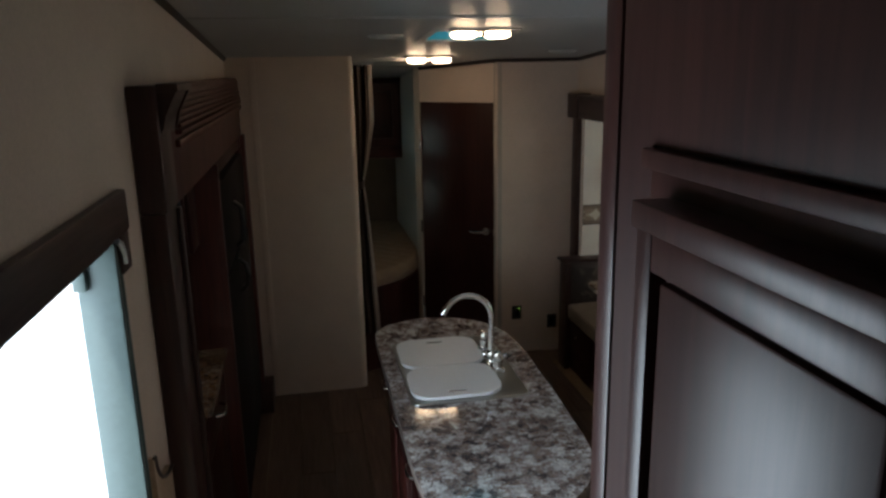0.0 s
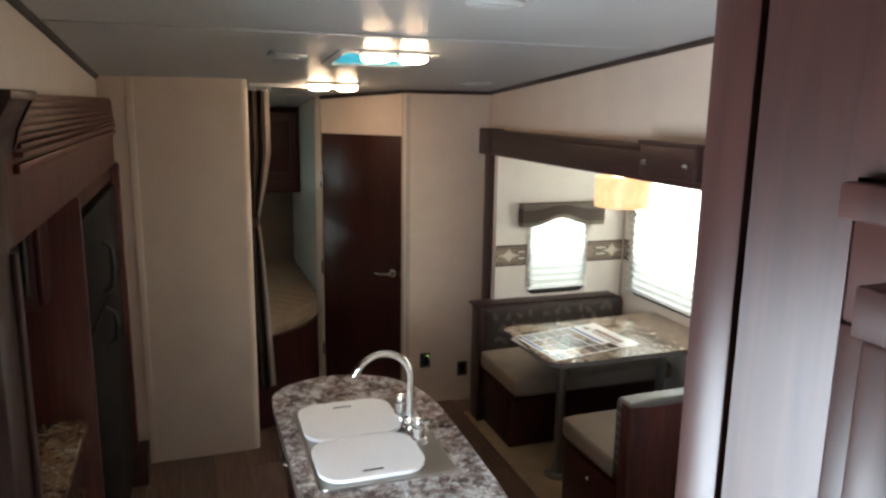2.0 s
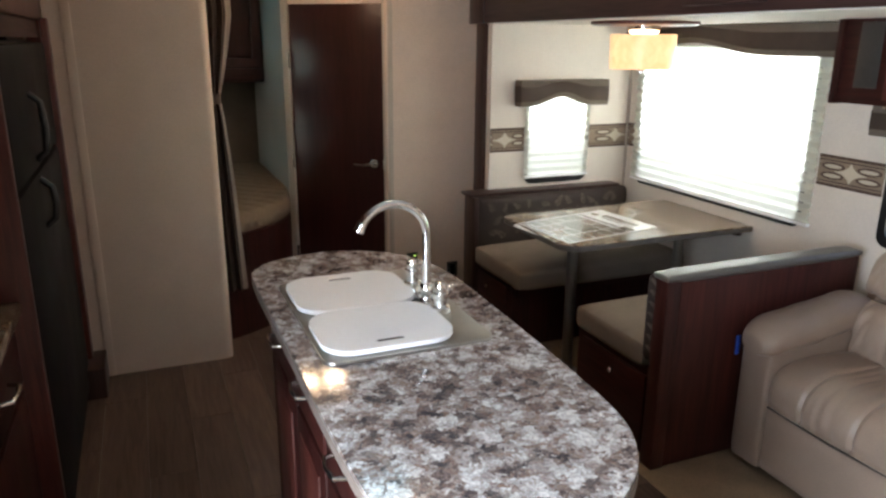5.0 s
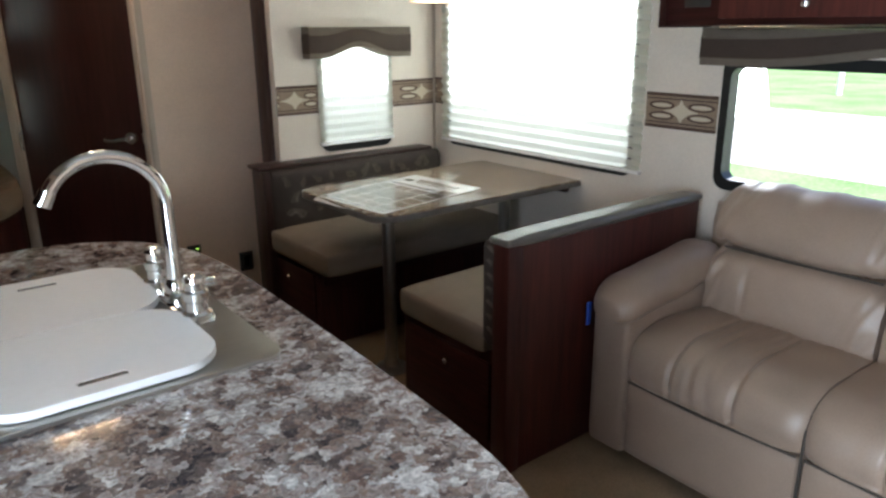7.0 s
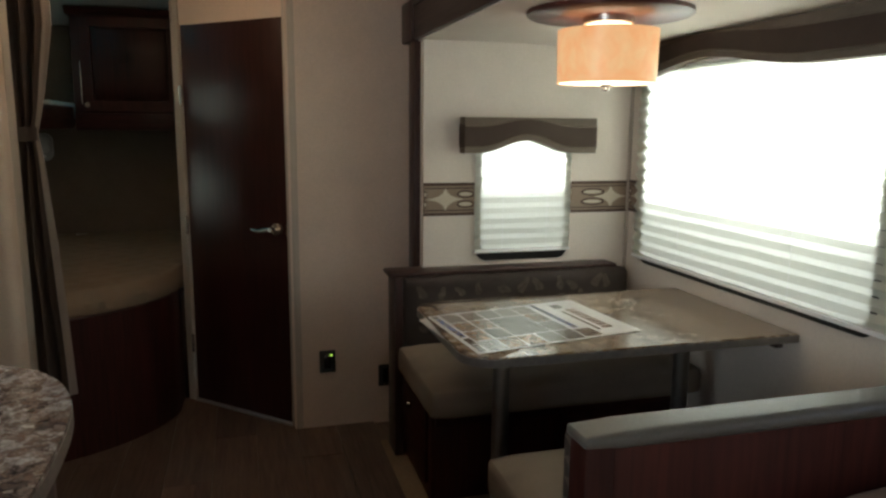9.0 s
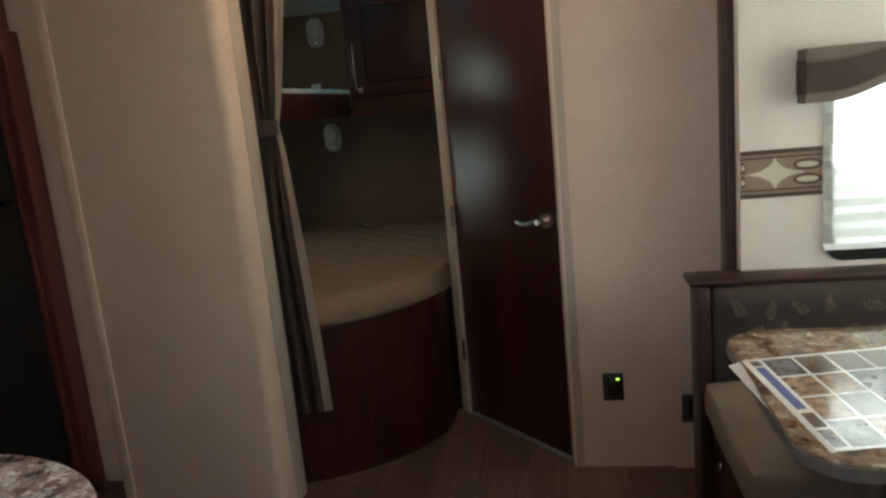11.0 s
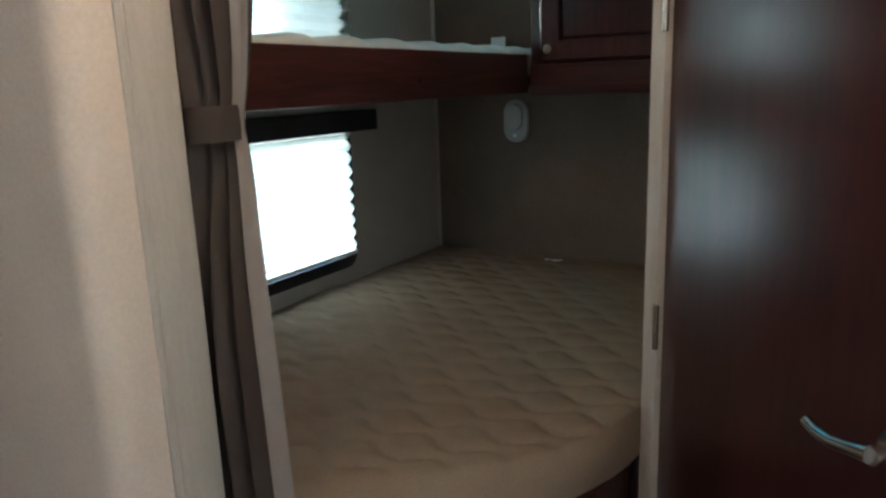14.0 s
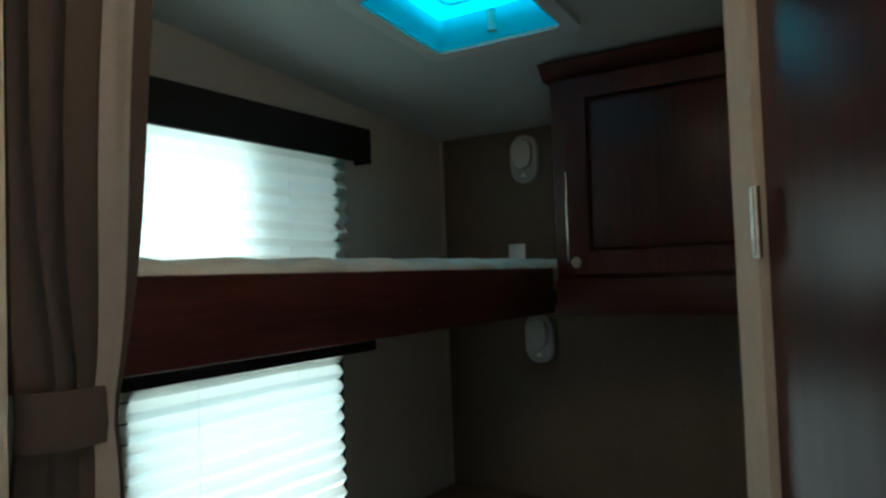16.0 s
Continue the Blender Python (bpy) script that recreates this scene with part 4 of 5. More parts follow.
# ---------- entry door ----------
jamb = thing("door_2", (LEFT, 1.3, 0.0), "open entry doorway with a dark wooden surround", "doorway", kind="structure")
part("head_board", box_mesh((LEFT, 0.655, 1.708), (LEFT + 0.022, 1.745, 1.80), 0.005), ESPRESSO_Y, jamb)
part("side_board", box_mesh((LEFT, 1.652, 1.62), (LEFT + 0.020, 1.735, 1.712), 0.006), ESPRESSO, jamb)
part("jamb_lining", box_mesh((LEFT - 0.075, 1.625, 0.0), (LEFT + 0.012, 1.650, 1.7), 0.004), JAMB_GREY, jamb, "green-grey painted jamb")
part("jamb_bead", box_mesh((LEFT - 0.01, 1.650, 0.0), (LEFT + 0.014, 1.668, 1.65), 0.004), JAMB_GREY, jamb)
part("jamb_lining", box_mesh((LEFT - 0.075, 0.73, 0.0), (LEFT + 0.012, 0.752, 1.7), 0.004), JAMB_GREY, jamb, "green-grey painted jamb")
part("head_lining", box_mesh((LEFT - 0.075, 0.752, 1.69), (LEFT + 0.004, 1.625, 1.709), 0.003), JAMB_GREY, jamb)
part("corner_seal", tube(bmesh.new(), [(LEFT + 0.016, 1.640, 1.700), (LEFT + 0.020, 1.652, 1.692), (LEFT + 0.021, 1.662, 1.670), (LEFT + 0.021, 1.666, 1.645)], 0.007, 8), ALUMINIUM, jamb, "bright bent corner of the door seal")
part("closer_bracket", box_mesh((LEFT - 0.078, 1.606, 1.60), (LEFT - 0.05, 1.626, 1.69), 0.003), JAMB_GREY, jamb)
flap = thing("wall_flap", (LEFT, 1.79, 0.7), "tan rounded fold-down flap with a dark edge beside the doorway", "flap")
out = [(1.70, 0.70), (1.88, 0.70), (1.88, 1.02)] + [(1.88 - 0.17 * math.sin(radians(a)), 1.02 + 0.12 * (1 - math.cos(radians(a))) * 1.0) for a in range(15, 91, 15)] + [(1.70, 1.14)]
part("panel", slab(bmesh.new(), out, 0.0, 0.018, lambda u, v, w: (LEFT + w, u, v)), TAN_PANEL, flap)
tb = bmesh.new()
tube(tb, [(LEFT + 0.02, u, v) for u, v in out[2:]], 0.005, 8)
part("edge", tb, TRIM_DARK, flap)

# ---------- steps and the upper deck ----------
structure("step_deck", box_mesh((LEFT, -1.7, -0.02), (0.66, 0.50, 0.60), 0.006), CARPET, "carpeted upper deck")
structure("step_upper", box_mesh((LEFT, 0.50, -0.02), (0.66, 0.76, 0.40), 0.006), CARPET, "carpeted step")
structure("step_lower", box_mesh((LEFT, 0.76, -0.02), (0.66, 1.02, 0.20), 0.006), CARPET, "carpeted step")

# tall cabinet beside the steps
tall = thing("tall_cabinet", (0.9, 0.2, 0.0), "tall dark espresso cabinet with a framed door beside the steps", "cabinet")
part("carcass", box_mesh((0.652, -1.0, 0.0), (1.19, 0.715, 2.6), 0.004), TALL_WOOD, tall)
part("corner_post", box_mesh((0.640, 0.742, 0.0), (0.76, 0.783, 2.55), 0.003), TALL_WOOD, tall)
part("face_frame", bx(box_mesh((0.6425, 0.6645, 0.0), (0.70, 0.738, 2.55)), (0.6425, -0.9, 1.976), (0.70, 0.6645, 2.55)), TALL_WOOD, tall)
part("top_ledge", box_mesh((0.630, -0.6, 1.955), (0.66, 0.664, 1.974), 0.002), TALL_WOOD, tall)
part("rail", box_mesh((0.641, -0.6, 1.90), (0.66, 0.663, 1.957), 0.002), TALL_WOOD, tall)
part("lower_stile", box_mesh((0.641, 0.628, 0.7), (0.66, 0.664, 1.899), 0.002), TALL_WOOD, tall)
for y0, y1 in ((0.262, 0.626), (-0.16, 0.252)):
    dr = part("door", box_mesh((0.628, y0, 0.7), (0.652, y1, 1.906), 0.003), TALL_WOOD, tall)
    part("door_ledge", box_mesh((0.604, y0, 1.906), (0.652, y1, 1.931), 0.002), TALL_WOOD, dr)
    part("door_stile", box_mesh((0.610, y1 - 0.030, 0.7), (0.6285, y1 - 0.001, 1.905), 0.003), TALL_WOOD, dr)
    part("door_stile", box_mesh((0.610, y0 + 0.001, 0.7), (0.6285, y0 + 0.050, 1.905), 0.003), TALL_WOOD, dr)
    part("door_rail", box_mesh((0.610, y0 + 0.0505, 1.869), (0.6285, y1 - 0.0305, 1.905), 0.003), TALL_WOOD, dr)
    part("door_panel", box_mesh((0.616, y0 + 0.058, 0.7), (0.6285, y1 - 0.038, 1.861), 0.004), TALL_WOOD, dr)


# ---------- island ----------
def spline(points, per=8):
    """A closed smooth line through the points."""
    out, n = [], len(points)
    for i in range(n):
        p0, p1, p2, p3 = (Vector(points[(i + k) % n]) for k in (-1, 0, 1, 2))
        for s in range(per):
            t = s / per
            q = 0.5 * (2 * p1 + (p2 - p0) * t + (2 * p0 - 5 * p1 + 4 * p2 - p3) * t * t + (3 * p1 - p0 - 3 * p2 + p3) * t ** 3)
            out.append((q.x, q.y))
    return out


ISLAND = spline([(0.56, 2.95), (0.562, 2.40), (0.564, 1.85), (0.60, 1.66), (0.74, 1.565), (0.90, 1.60), (1.02, 1.685), (1.095, 1.82),
                 (1.122, 2.05), (1.138, 2.45), (1.142, 2.74), (1.112, 2.94), (1.015, 3.09), (0.84, 3.162), (0.66, 3.125), (0.585, 3.05)])
mid = Vector((0.86, 2.36))
inset = lambda d: [tuple(Vector(p) - (Vector(p) - mid).normalized() * d) for p in ISLAND]
top = thing("island_worktop", (0.86, 2.36, 0.88), "rounded stone-look laminate island worktop in brown and grey", "worktop")
part("surface", slab(bmesh.new(), ISLAND, 0.885, 0.92, bev=0.006), STONE, top)
part("edge_band", ring(bmesh.new(), inset(-0.0025), inset(0.004), 0.886, 0.913, lambda u, v, w: (u, v, w)), STONE_EDGE, top, "plain brown edge band")
isl = thing("island_cabinet", (0.86, 2.36, 0.0), "dark cherry island cabinet under the worktop", "cabinet")
BODY = [(x, y) for x, y in inset(0.05)]
part("body", slab(bmesh.new(), [(max(x, 0.612), y) for x, y in BODY], 0.08, 0.884), CHERRY, isl)
part("toe_kick", slab(bmesh.new(), [(max(x, 0.66), y) for x, y in inset(0.1)], 0.0, 0.081), TRIM_DARK, isl)
for y0, y1 in ((1.86, 2.19), (2.215, 2.53), (2.535, 2.85)):
    d = part("door", box_mesh((0.594, y0, 0.12), (0.611, y1, 0.70), 0.004), CHERRY, isl)
    part("panel", box_mesh((0.588, y0 + 0.05, 0.17), (0.596, y1 - 0.05, 0.65), 0.005), MAHOGANY, d)
    w = part("drawer", box_mesh((0.594, y0, 0.72), (0.611, y1, 0.865), 0.004), CHERRY_Y, isl)
    tb = bmesh.new()
    c = (y0 + y1) / 2 + 0.02
    tube(tb, [(0.594, c - 0.045, 0.81), (0.566, c - 0.040, 0.812), (0.560, c, 0.813), (0.566, c + 0.040, 0.812), (0.594, c + 0.045, 0.81)], 0.0055)
    part("handle", tb, NICKEL, w, "bright arched pull")
part("corner_stile", box_mesh((0.59, 1.80, 0.08), (0.64, 1.855, 0.88), 0.006), MAHOGANY, isl)

sink = thing("sink", (0.835, 2.57, 0.92), "stainless steel double sink set into the worktop", "sink")
part("rim", slab(bmesh.new(), round_rect(0.617, 1.040, 2.266, 2.860, 0.03), 0.9195, 0.9265, bev=0.003), STEEL, sink)
for y0, y1 in ((2.30, 2.56), (2.59, 2.85)):
    part("bowl_lip", ring(bmesh.new(), round_rect(0.640, 0.945, y0, y1, 0.05), round_rect(0.648, 0.937, y0 + 0.008, y1 - 0.008, 0.045), 0.9255, 0.930, lambda u, v, w: (u, v, w)), STEEL, sink)


def sink_board(y0, y1, slot_y, tilt):
    """A white cover board with round corners, a groove and a finger slot."""
    x0, x1, t = 0.626, 0.956, 0.012
    z = lambda y: 0.9305 + tilt * (y - y0)
    b = thing("sink_cover_board", (0.79, y0, 0.93), "white plastic sink cover board with a finger slot", "cutting board", "sink cover boards")
    mu, hu, mv, hv = (x0 + x1) / 2, (x1 - x0) / 2, (y0 + y1) / 2, (y1 - y0) / 2
    bow = lambda u, v: (u, v + 0.010 * (1 - ((u - mu) / hu) ** 2) * (v - mv) / hv)
    outer, hole = [bow(u, v) for u, v in round_rect(x0, x1, y0, y1, 0.068, 10)], round_rect(0.752, 0.822, slot_y - 0.007, slot_y + 0.007, 0.006, 10)
    bm = bmesh.new()
    up = lambda u, v, w: (u, v, z(v) + w)
    n = len(outer)
    vv = [[bm.verts.new(up(*p, w)) for p in line] for line in (outer, hole) for w in (0, t)]
    for k in range(n):
        j = (k + 1) % n
        for a, c in ((0, 1), (1, 3), (3, 2), (2, 0)):
            bm.faces.new((vv[a][k], vv[a][j], vv[c][j], vv[c][k]))
    part("board", bm, BOARD, b)
    part("slot_shadow", slab(bmesh.new(), round_rect(0.754, 0.820, slot_y - 0.006, slot_y + 0.006, 0.005), 0.0, 0.0112, up), BLACK, b)


sink_board(2.286, 2.534, 2.318, 0.010)
sink_board(2.558, 2.834, 2.792, 0.0)

FX, FY = 0.978, 2.578
fau = thing("faucet", (FX, FY, 0.92), "chrome gooseneck kitchen faucet with two lever valves", "faucet")
part("base_plate", slab(bmesh.new(), round_rect(FX - 0.026, FX + 0.026, FY - 0.132, FY + 0.132, 0.025), 0.9262, 0.936, bev=0.003), CHROME, fau)
neck = [(FX, FY, 0.93), (FX, FY, 1.0), (FX, FY, 1.07)]
for k in range(15):
    a = radians(150) * k / 14
    neck.append((FX - 0.098 + 0.098 * math.cos(a), FY - 0.010 * k / 14, 1.110 + 0.098 * math.sin(a)))
tb = bmesh.new()
tube(tb, neck, [0.016, 0.0125] + [0.0112] * (len(neck) - 2), 16)
part("spout", tb, CHROME, fau)
part("collar", spin(bmesh.new(), (FX, FY, 0.935), [(0.023, 0), (0.023, 0.012), (0.019, 0.016), (0.019, 0.034), (0.014, 0.042)], 20), CHROME, fau)
part("aerator", rod(bmesh.new(), (neck[-1][0] + 0.003, neck[-1][1], neck[-1][2] + 0.005), (neck[-1][0] - 0.010, neck[-1][1], neck[-1][2] - 0.018), 0.0135, 0.0145), CHROME, fau)
for y, s in ((FY + 0.104, 1), (FY - 0.108, -1)):
    v = part("valve", spin(bmesh.new(), (FX - 0.002, y, 0.935), [(0.025, 0), (0.025, 0.010), (0.018, 0.015), (0.017, 0.030), (0.021, 0.034), (0.021, 0.048), (0.016, 0.052), (0.016, 0.064), (0.019, 0.067), (0.018, 0.074), (0.009, 0.079)], 20), CHROME, fau)
    part("lever", rod(bmesh.new(), (FX, y, 0.994), (FX + 0.030, y + s * 0.010, 0.997), 0.006, 0.008), CHROME, v)

# ---------- dinette ----------
tab = thing("dinette_table", (2.53, 3.80, 0.0), "stone-look laminate dinette table with rounded corners and a plain edge", "table")
T_OUT = []
for cu, cv, a0, r in ((SLIDE_X - 0.012, 3.447, 0, 0), (SLIDE_X - 0.012, 4.12, 0, 0), (1.985 + 0.10, 4.12 - 0.10, 90, 0.10), (1.985 + 0.10, 3.447 + 0.10, 180, 0.10)):
    T_OUT += [(cu, cv)] if r == 0 else [(cu + r * math.cos(radians(a0 + 90 * k / 8)), cv + r * math.sin(radians(a0 + 90 * k / 8))) for k in range(9)]
part("tabletop", slab(bmesh.new(), T_OUT, 0.711, 0.740, bev=0.004), TABLE_STONE, tab)
tc_mid = Vector((2.53, 3.80))
part("edge_strip", ring(bmesh.new(), [tuple(Vector(p) + (Vector(p) - tc_mid).normalized() * 0.003) for p in T_OUT], [tuple(Vector(p) - (Vector(p) - tc_mid).normalized() * 0.002) for p in T_OUT], 0.712, 0.735, lambda u, v, w: (u, v, w)), TABLE_EDGE, tab, "plain grey-brown edge strip")
for x in (2.16, 2.80):
    leg = part("leg", rod(bmesh.new(), (x, 3.66, 0.004), (x, 3.66, 0.70), 0.026, n=20), LEG_METAL, tab, "satin metal pedestal leg")
    part("flange", spin(bmesh.new(), (x, 3.66, 0.004), [(0.075, 0), (0.072, 0.008), (0.035, 0.02), (0.030, 0.05)], 24), LEG_METAL, leg)
    part("socket", spin(bmesh.new(), (x, 3.66, 0.66), [(0.030, 0), (0.034, 0.02), (0.07, 0.042), (0.075, 0.048)], 24), ALUMINIUM, leg)
part("wall_cleat", box_mesh((SLIDE_X - 0.03, 3.52, 0.67), (SLIDE_X - 0.001, 4.10, 0.708), 0.003), ESPRESSO_Y, tab)

leaf_rng = random.Random(5)


def leaf_print(put, u0, u1, v0, v1, parent):
    """Pale fern sprigs and small scrolls printed all over a dark backrest."""
    bm = bmesh.new()
    step = 0.085
    for i in range(int((u1 - u0) / step)):
        for j in range(3):
            cu = u0 + step * (i + 0.5 + 0.33 * (j % 2)) + leaf_rng.uniform(-0.010, 0.010)
            cv = v0 + (v1 - v0) * (j + 0.25) / 3 + leaf_rng.uniform(-0.012, 0.012)
            lean, bend, size = leaf_rng.uniform(-1.1, 1.1), leaf_rng.uniform(-0.35, 0.35), leaf_rng.uniform(0.75, 1.1)
            bu, bv = cu, cv
            for k in range(6):
                a = lean + bend * k
                nu, nv = bu + 0.011 * size * math.sin(a), bv + 0.011 * size * math.cos(a)
                slab(bm, [(bu - 0.001, bv), (bu + 0.001, bv), (nu + 0.001, nv), (nu - 0.001, nv)], 0.0, 0.0012, put)
                for s in (-1, 1):
                    b = a + radians(58) * s
                    long = 0.026 * size * (1 - 0.11 * k)
                    tip = (bu + long * math.sin(b), bv + long * math.cos(b))
                    du, dv = 0.0042 * size * math.cos(b), -0.0042 * size * math.sin(b)
                    m = (bu + (tip[0] - bu) * 0.55, bv + (tip[1] - bv) * 0.55)
                    slab(bm, [(bu, bv), (m[0] + du, m[1] + dv), tip, (m[0] - du, m[1] - dv)], 0.0, 0.0014, put)
                bu, bv = nu, nv
    tagged(part("leaf_print", bm, PRINT_LEAF, parent, "pale fern sprigs"), "pale fern sprigs", kind="stuff")


b1 = thing("dinette_bench", (2.5, 4.3, 0.0), "dark dinette bench with taupe cushion and leaf-print backrest", "bench", "dinette benches")
part("seat_box", box_mesh((2.035, 4.03, 0.004), (SLIDE_X - 0.004, 4.53, 0.385), 0.004), CHERRY, b1)
dr = part("end_door", box_mesh((2.022, 4.07, 0.06), (2.036, 4.43, 0.35), 0.004), CHERRY_Y, b1)
part("knob", spin(bmesh.new(), (2.016, 4.30, 0.28), [(0.006, -0.012), (0.012, -0.004), (0.012, 0.004), (0.006, 0.012)], 14), NICKEL, dr)
part("front_rail", box_mesh((2.05, 4.018, 0.30), (3.05, 4.032, 0.36), 0.003), CHERRY_X, b1)
sc = part("seat_cushion", soft_box(bmesh.new(), (1.995, 3.885, 0.372), (3.06, 4.45, 0.487), 0.032, (0, 0, 0.012), 12), CUSHION, b1)
bk = part("backrest", soft_box(bmesh.new(), (2.02, 4.425, 0.44), (3.05, 4.522, 0.772), 0.045, (0, 0.012, 0), 12), PRINT_DARK, b1, "charcoal backrest with pale leaf sprigs")
puffed = lambda u, v, cu, hu, cv, hv: 0.012 * (max(0, 1 - ((u - cu) / hu) ** 2) * max(0, 1 - ((v - cv) / hv) ** 2)) ** 0.6
leaf_print(lambda u, v, w: (u, 4.4245 - puffed(u, v, 2.535, 0.515, 0.606, 0.166) - w, v), 2.05, 3.03, 0.515, 0.745, bk)
part("back_board", box_mesh((1.99, 4.515, 0.004), (3.0, 4.538, 0.768), 0.005), ESPRESSO, b1)
part("end_panel", box_mesh((1.985, 4.43, 0.004), (2.022, 4.56, 0.765), 0.005), ESPRESSO, b1)
part("cap", box_mesh((1.965, 4.44, 0.765), (2.985, 4.57, 0.784), 0.008), ESPRESSO, b1)

b2 = thing("dinette_bench", (2.5, 3.1, 0.0), "dark cherry dinette bench with padded top edge beside the sofa", "bench", "dinette benches")
part("seat_box", box_mesh((2.045, 2.86, 0.004), (SLIDE_X - 0.004, 3.395, 0.385), 0.004), CHERRY, b2)
dr = part("end_door", box_mesh((2.031, 2.90, 0.06), (2.046, 3.35, 0.35), 0.004), CHERRY_Y, b2)
part("knob", spin(bmesh.new(), (2.024, 3.12, 0.285), [(0.006, -0.012), (0.012, -0.004), (0.012, 0.004), (0.006, 0.012)], 14), NICKEL, dr)
part("seat_cushion", soft_box(bmesh.new(), (2.02, 2.915, 0.372), (3.06, 3.405, 0.487), 0.032, (0, 0, 0.012), 12), CUSHION, b2)
bk = part("backrest", soft_box(bmesh.new(), (2.018, 2.848, 0.42), (3.02, 2.932, 0.782), 0.03, (0, 0.012, 0), 12), PRINT_DARK, b2, "charcoal backrest with pale leaf sprigs")
leaf_print(lambda u, v, w: (u, 2.9325 + puffed(u, v, 2.519, 0.501, 0.601, 0.181) + w, v), 2.05, 3.0, 0.515, 0.745, bk)
side = bmesh.new()
for k in range(7):
    z = 0.47 + 0.045 * k
    slab(side, [(2.868 + 0.010 * (k % 2), z), (2.885, z + 0.008), (2.905, z + 0.018), (2.89, z + 0.026), (2.872, z + 0.020)], -2.0185, -2.0165, lambda u, v, w: (-w, u, v))
part("side_print", side, PRINT_LEAF, bk)
part("back_panel", box_mesh((2.008, 2.788, 0.004), (2.985, 2.846, 0.785), 0.006), BENCH_WOOD, b2)
part("end_stile", box_mesh((2.000, 2.782, 0.004), (2.062, 2.852, 0.787), 0.006), BENCH_WOOD, b2)
part("top_pad", soft_box(bmesh.new(), (1.998, 2.778, 0.776), (2.995, 2.872, 0.806), 0.014, (0, 0, 0.004), 10), PADDING, b2, "grey vinyl padded top edge")

# brochure on the table
bro = thing("brochure_sheet", (2.27, 3.73, 0.74), "glossy printed sheet with small photos on the dinette table", "brochure")
P0, PU, PV = Vector((1.960, 3.908)), Vector((0.600, 0.108)), Vector((0.042, -0.420))


def sheet(u, v, w):
    """Across and down the printed sheet, whose free edge droops a little over the table's rim."""
    p = P0 + PU * u + PV * v
    return (p.x, p.y, 0.7412 + w - (0.0 if u > 0.06 else 0.010 * (1 - u / 0.06)))


def printed(name, u0, u1, v0, v1, ink, label=""):
    part(name, slab(bmesh.new(), [(u0, v0), (u1, v0), (u1, v1), (u0, v1)], 0.001, 0.0014, sheet), ink, bro, label)


bm = bmesh.new()
for u0, u1 in ((0.0, 0.06), (0.06, 1.0)):
    slab(bm, [(u0, 0), (u1, 0), (u1, 1), (u0, 1)], 0.0, 0.001, sheet)
part("paper", bm, PAPER, bro)
ink_rng = random.Random(3)
inks = [INK_BROWN, INK_GREY, INK_BROWN, INK_DARK, INK_TAN]
for i in range(5):
    for j in range(4):
        if i in (2, 3) and j in (1, 2):
            continue
        u0, v0 = 0.112 + i * 0.112, 0.030 + j * 0.242
        printed("photo", u0, u0 + 0.102, v0, v0 + 0.222, ink_rng.choice(inks))
printed("photo", 0.336, 0.550, 0.272, 0.736, INK_GREY, "larger grey photo in the middle")
printed("banner", 0.066, 0.098, 0.12, 0.62, INK_BLUE)
printed("photo", 0.066, 0.098, 0.03, 0.10, INK_GREY)
printed("photo", 0.064, 0.102, 0.66, 0.80, INK_BROWN)
printed("photo", 0.064, 0.102, 0.82, 0.97, INK_GREY)
printed("banner", 0.690, 0.722, 0.03, 0.74, INK_BLUE)
printed("photo", 0.672, 0.770, 0.78, 0.97, INK_BROWN)
printed("lettering_bar", 0.80, 0.86, 0.09, 0.20, INK_GREY)
for k in range(8):
    printed("lettering_bar", 0.842, 0.905, 0.26 + k * 0.074, 0.316 + k * 0.074, INK_RED)
printed("lettering_bar", 0.80, 0.818, 0.30, 0.86, INK_GREY)

# hanging lamp over the table
LX, LY = 2.48, 3.67
lamp = thing("ceiling_lamp", (LX, LY, SLIDE_TOP), "lit amber drum-shade lamp on a dark round ceiling plate", "lamp")
part("ceiling_plate", spin(bmesh.new(), (LX, LY, SLIDE_TOP), [(0.245, 0.0), (0.245, -0.012), (0.235, -0.018), (0.01, -0.018)], 48), MAHOGANY, lamp)
part("canopy", spin(bmesh.new(), (LX, LY, SLIDE_TOP - 0.018), [(0.075, 0), (0.075, -0.018), (0.07, -0.022)], 32), NICKEL, lamp)
part("upper_diffuser", spin(bmesh.new(), (LX, LY, SLIDE_TOP - 0.041), [(0.068, 0), (0.06, -0.012), (0.03, -0.018)], 32), DIFFUSER, lamp, "glowing round glass")
bm = bmesh.new()
bmesh.ops.create_cone(bm, cap_ends=False, segments=64, radius1=0.147, radius2=0.150, depth=0.155, matrix=Matrix.Translation((LX, LY, 1.578)))
part("shade", bm, SHADE, lamp, "glowing amber stone-look drum shade")
part("lower_diffuser", spin(bmesh.new(), (LX, LY, 1.503), [(0.143, 0.006), (0.143, 0.0), (0.09, -0.003), (0.02, -0.004)], 48), DIFFUSER, lamp)
part("stem", rod(bmesh.new(), (LX, LY, 1.50), (LX, LY, 1.68), 0.008), NICKEL, lamp)
part("finial", spin(bmesh.new(), (LX, LY, 1.478), [(0.004, 0), (0.011, 0.005), (0.011, 0.012), (0.018, 0.018), (0.018, 0.022)], 18), NICKEL, lamp)

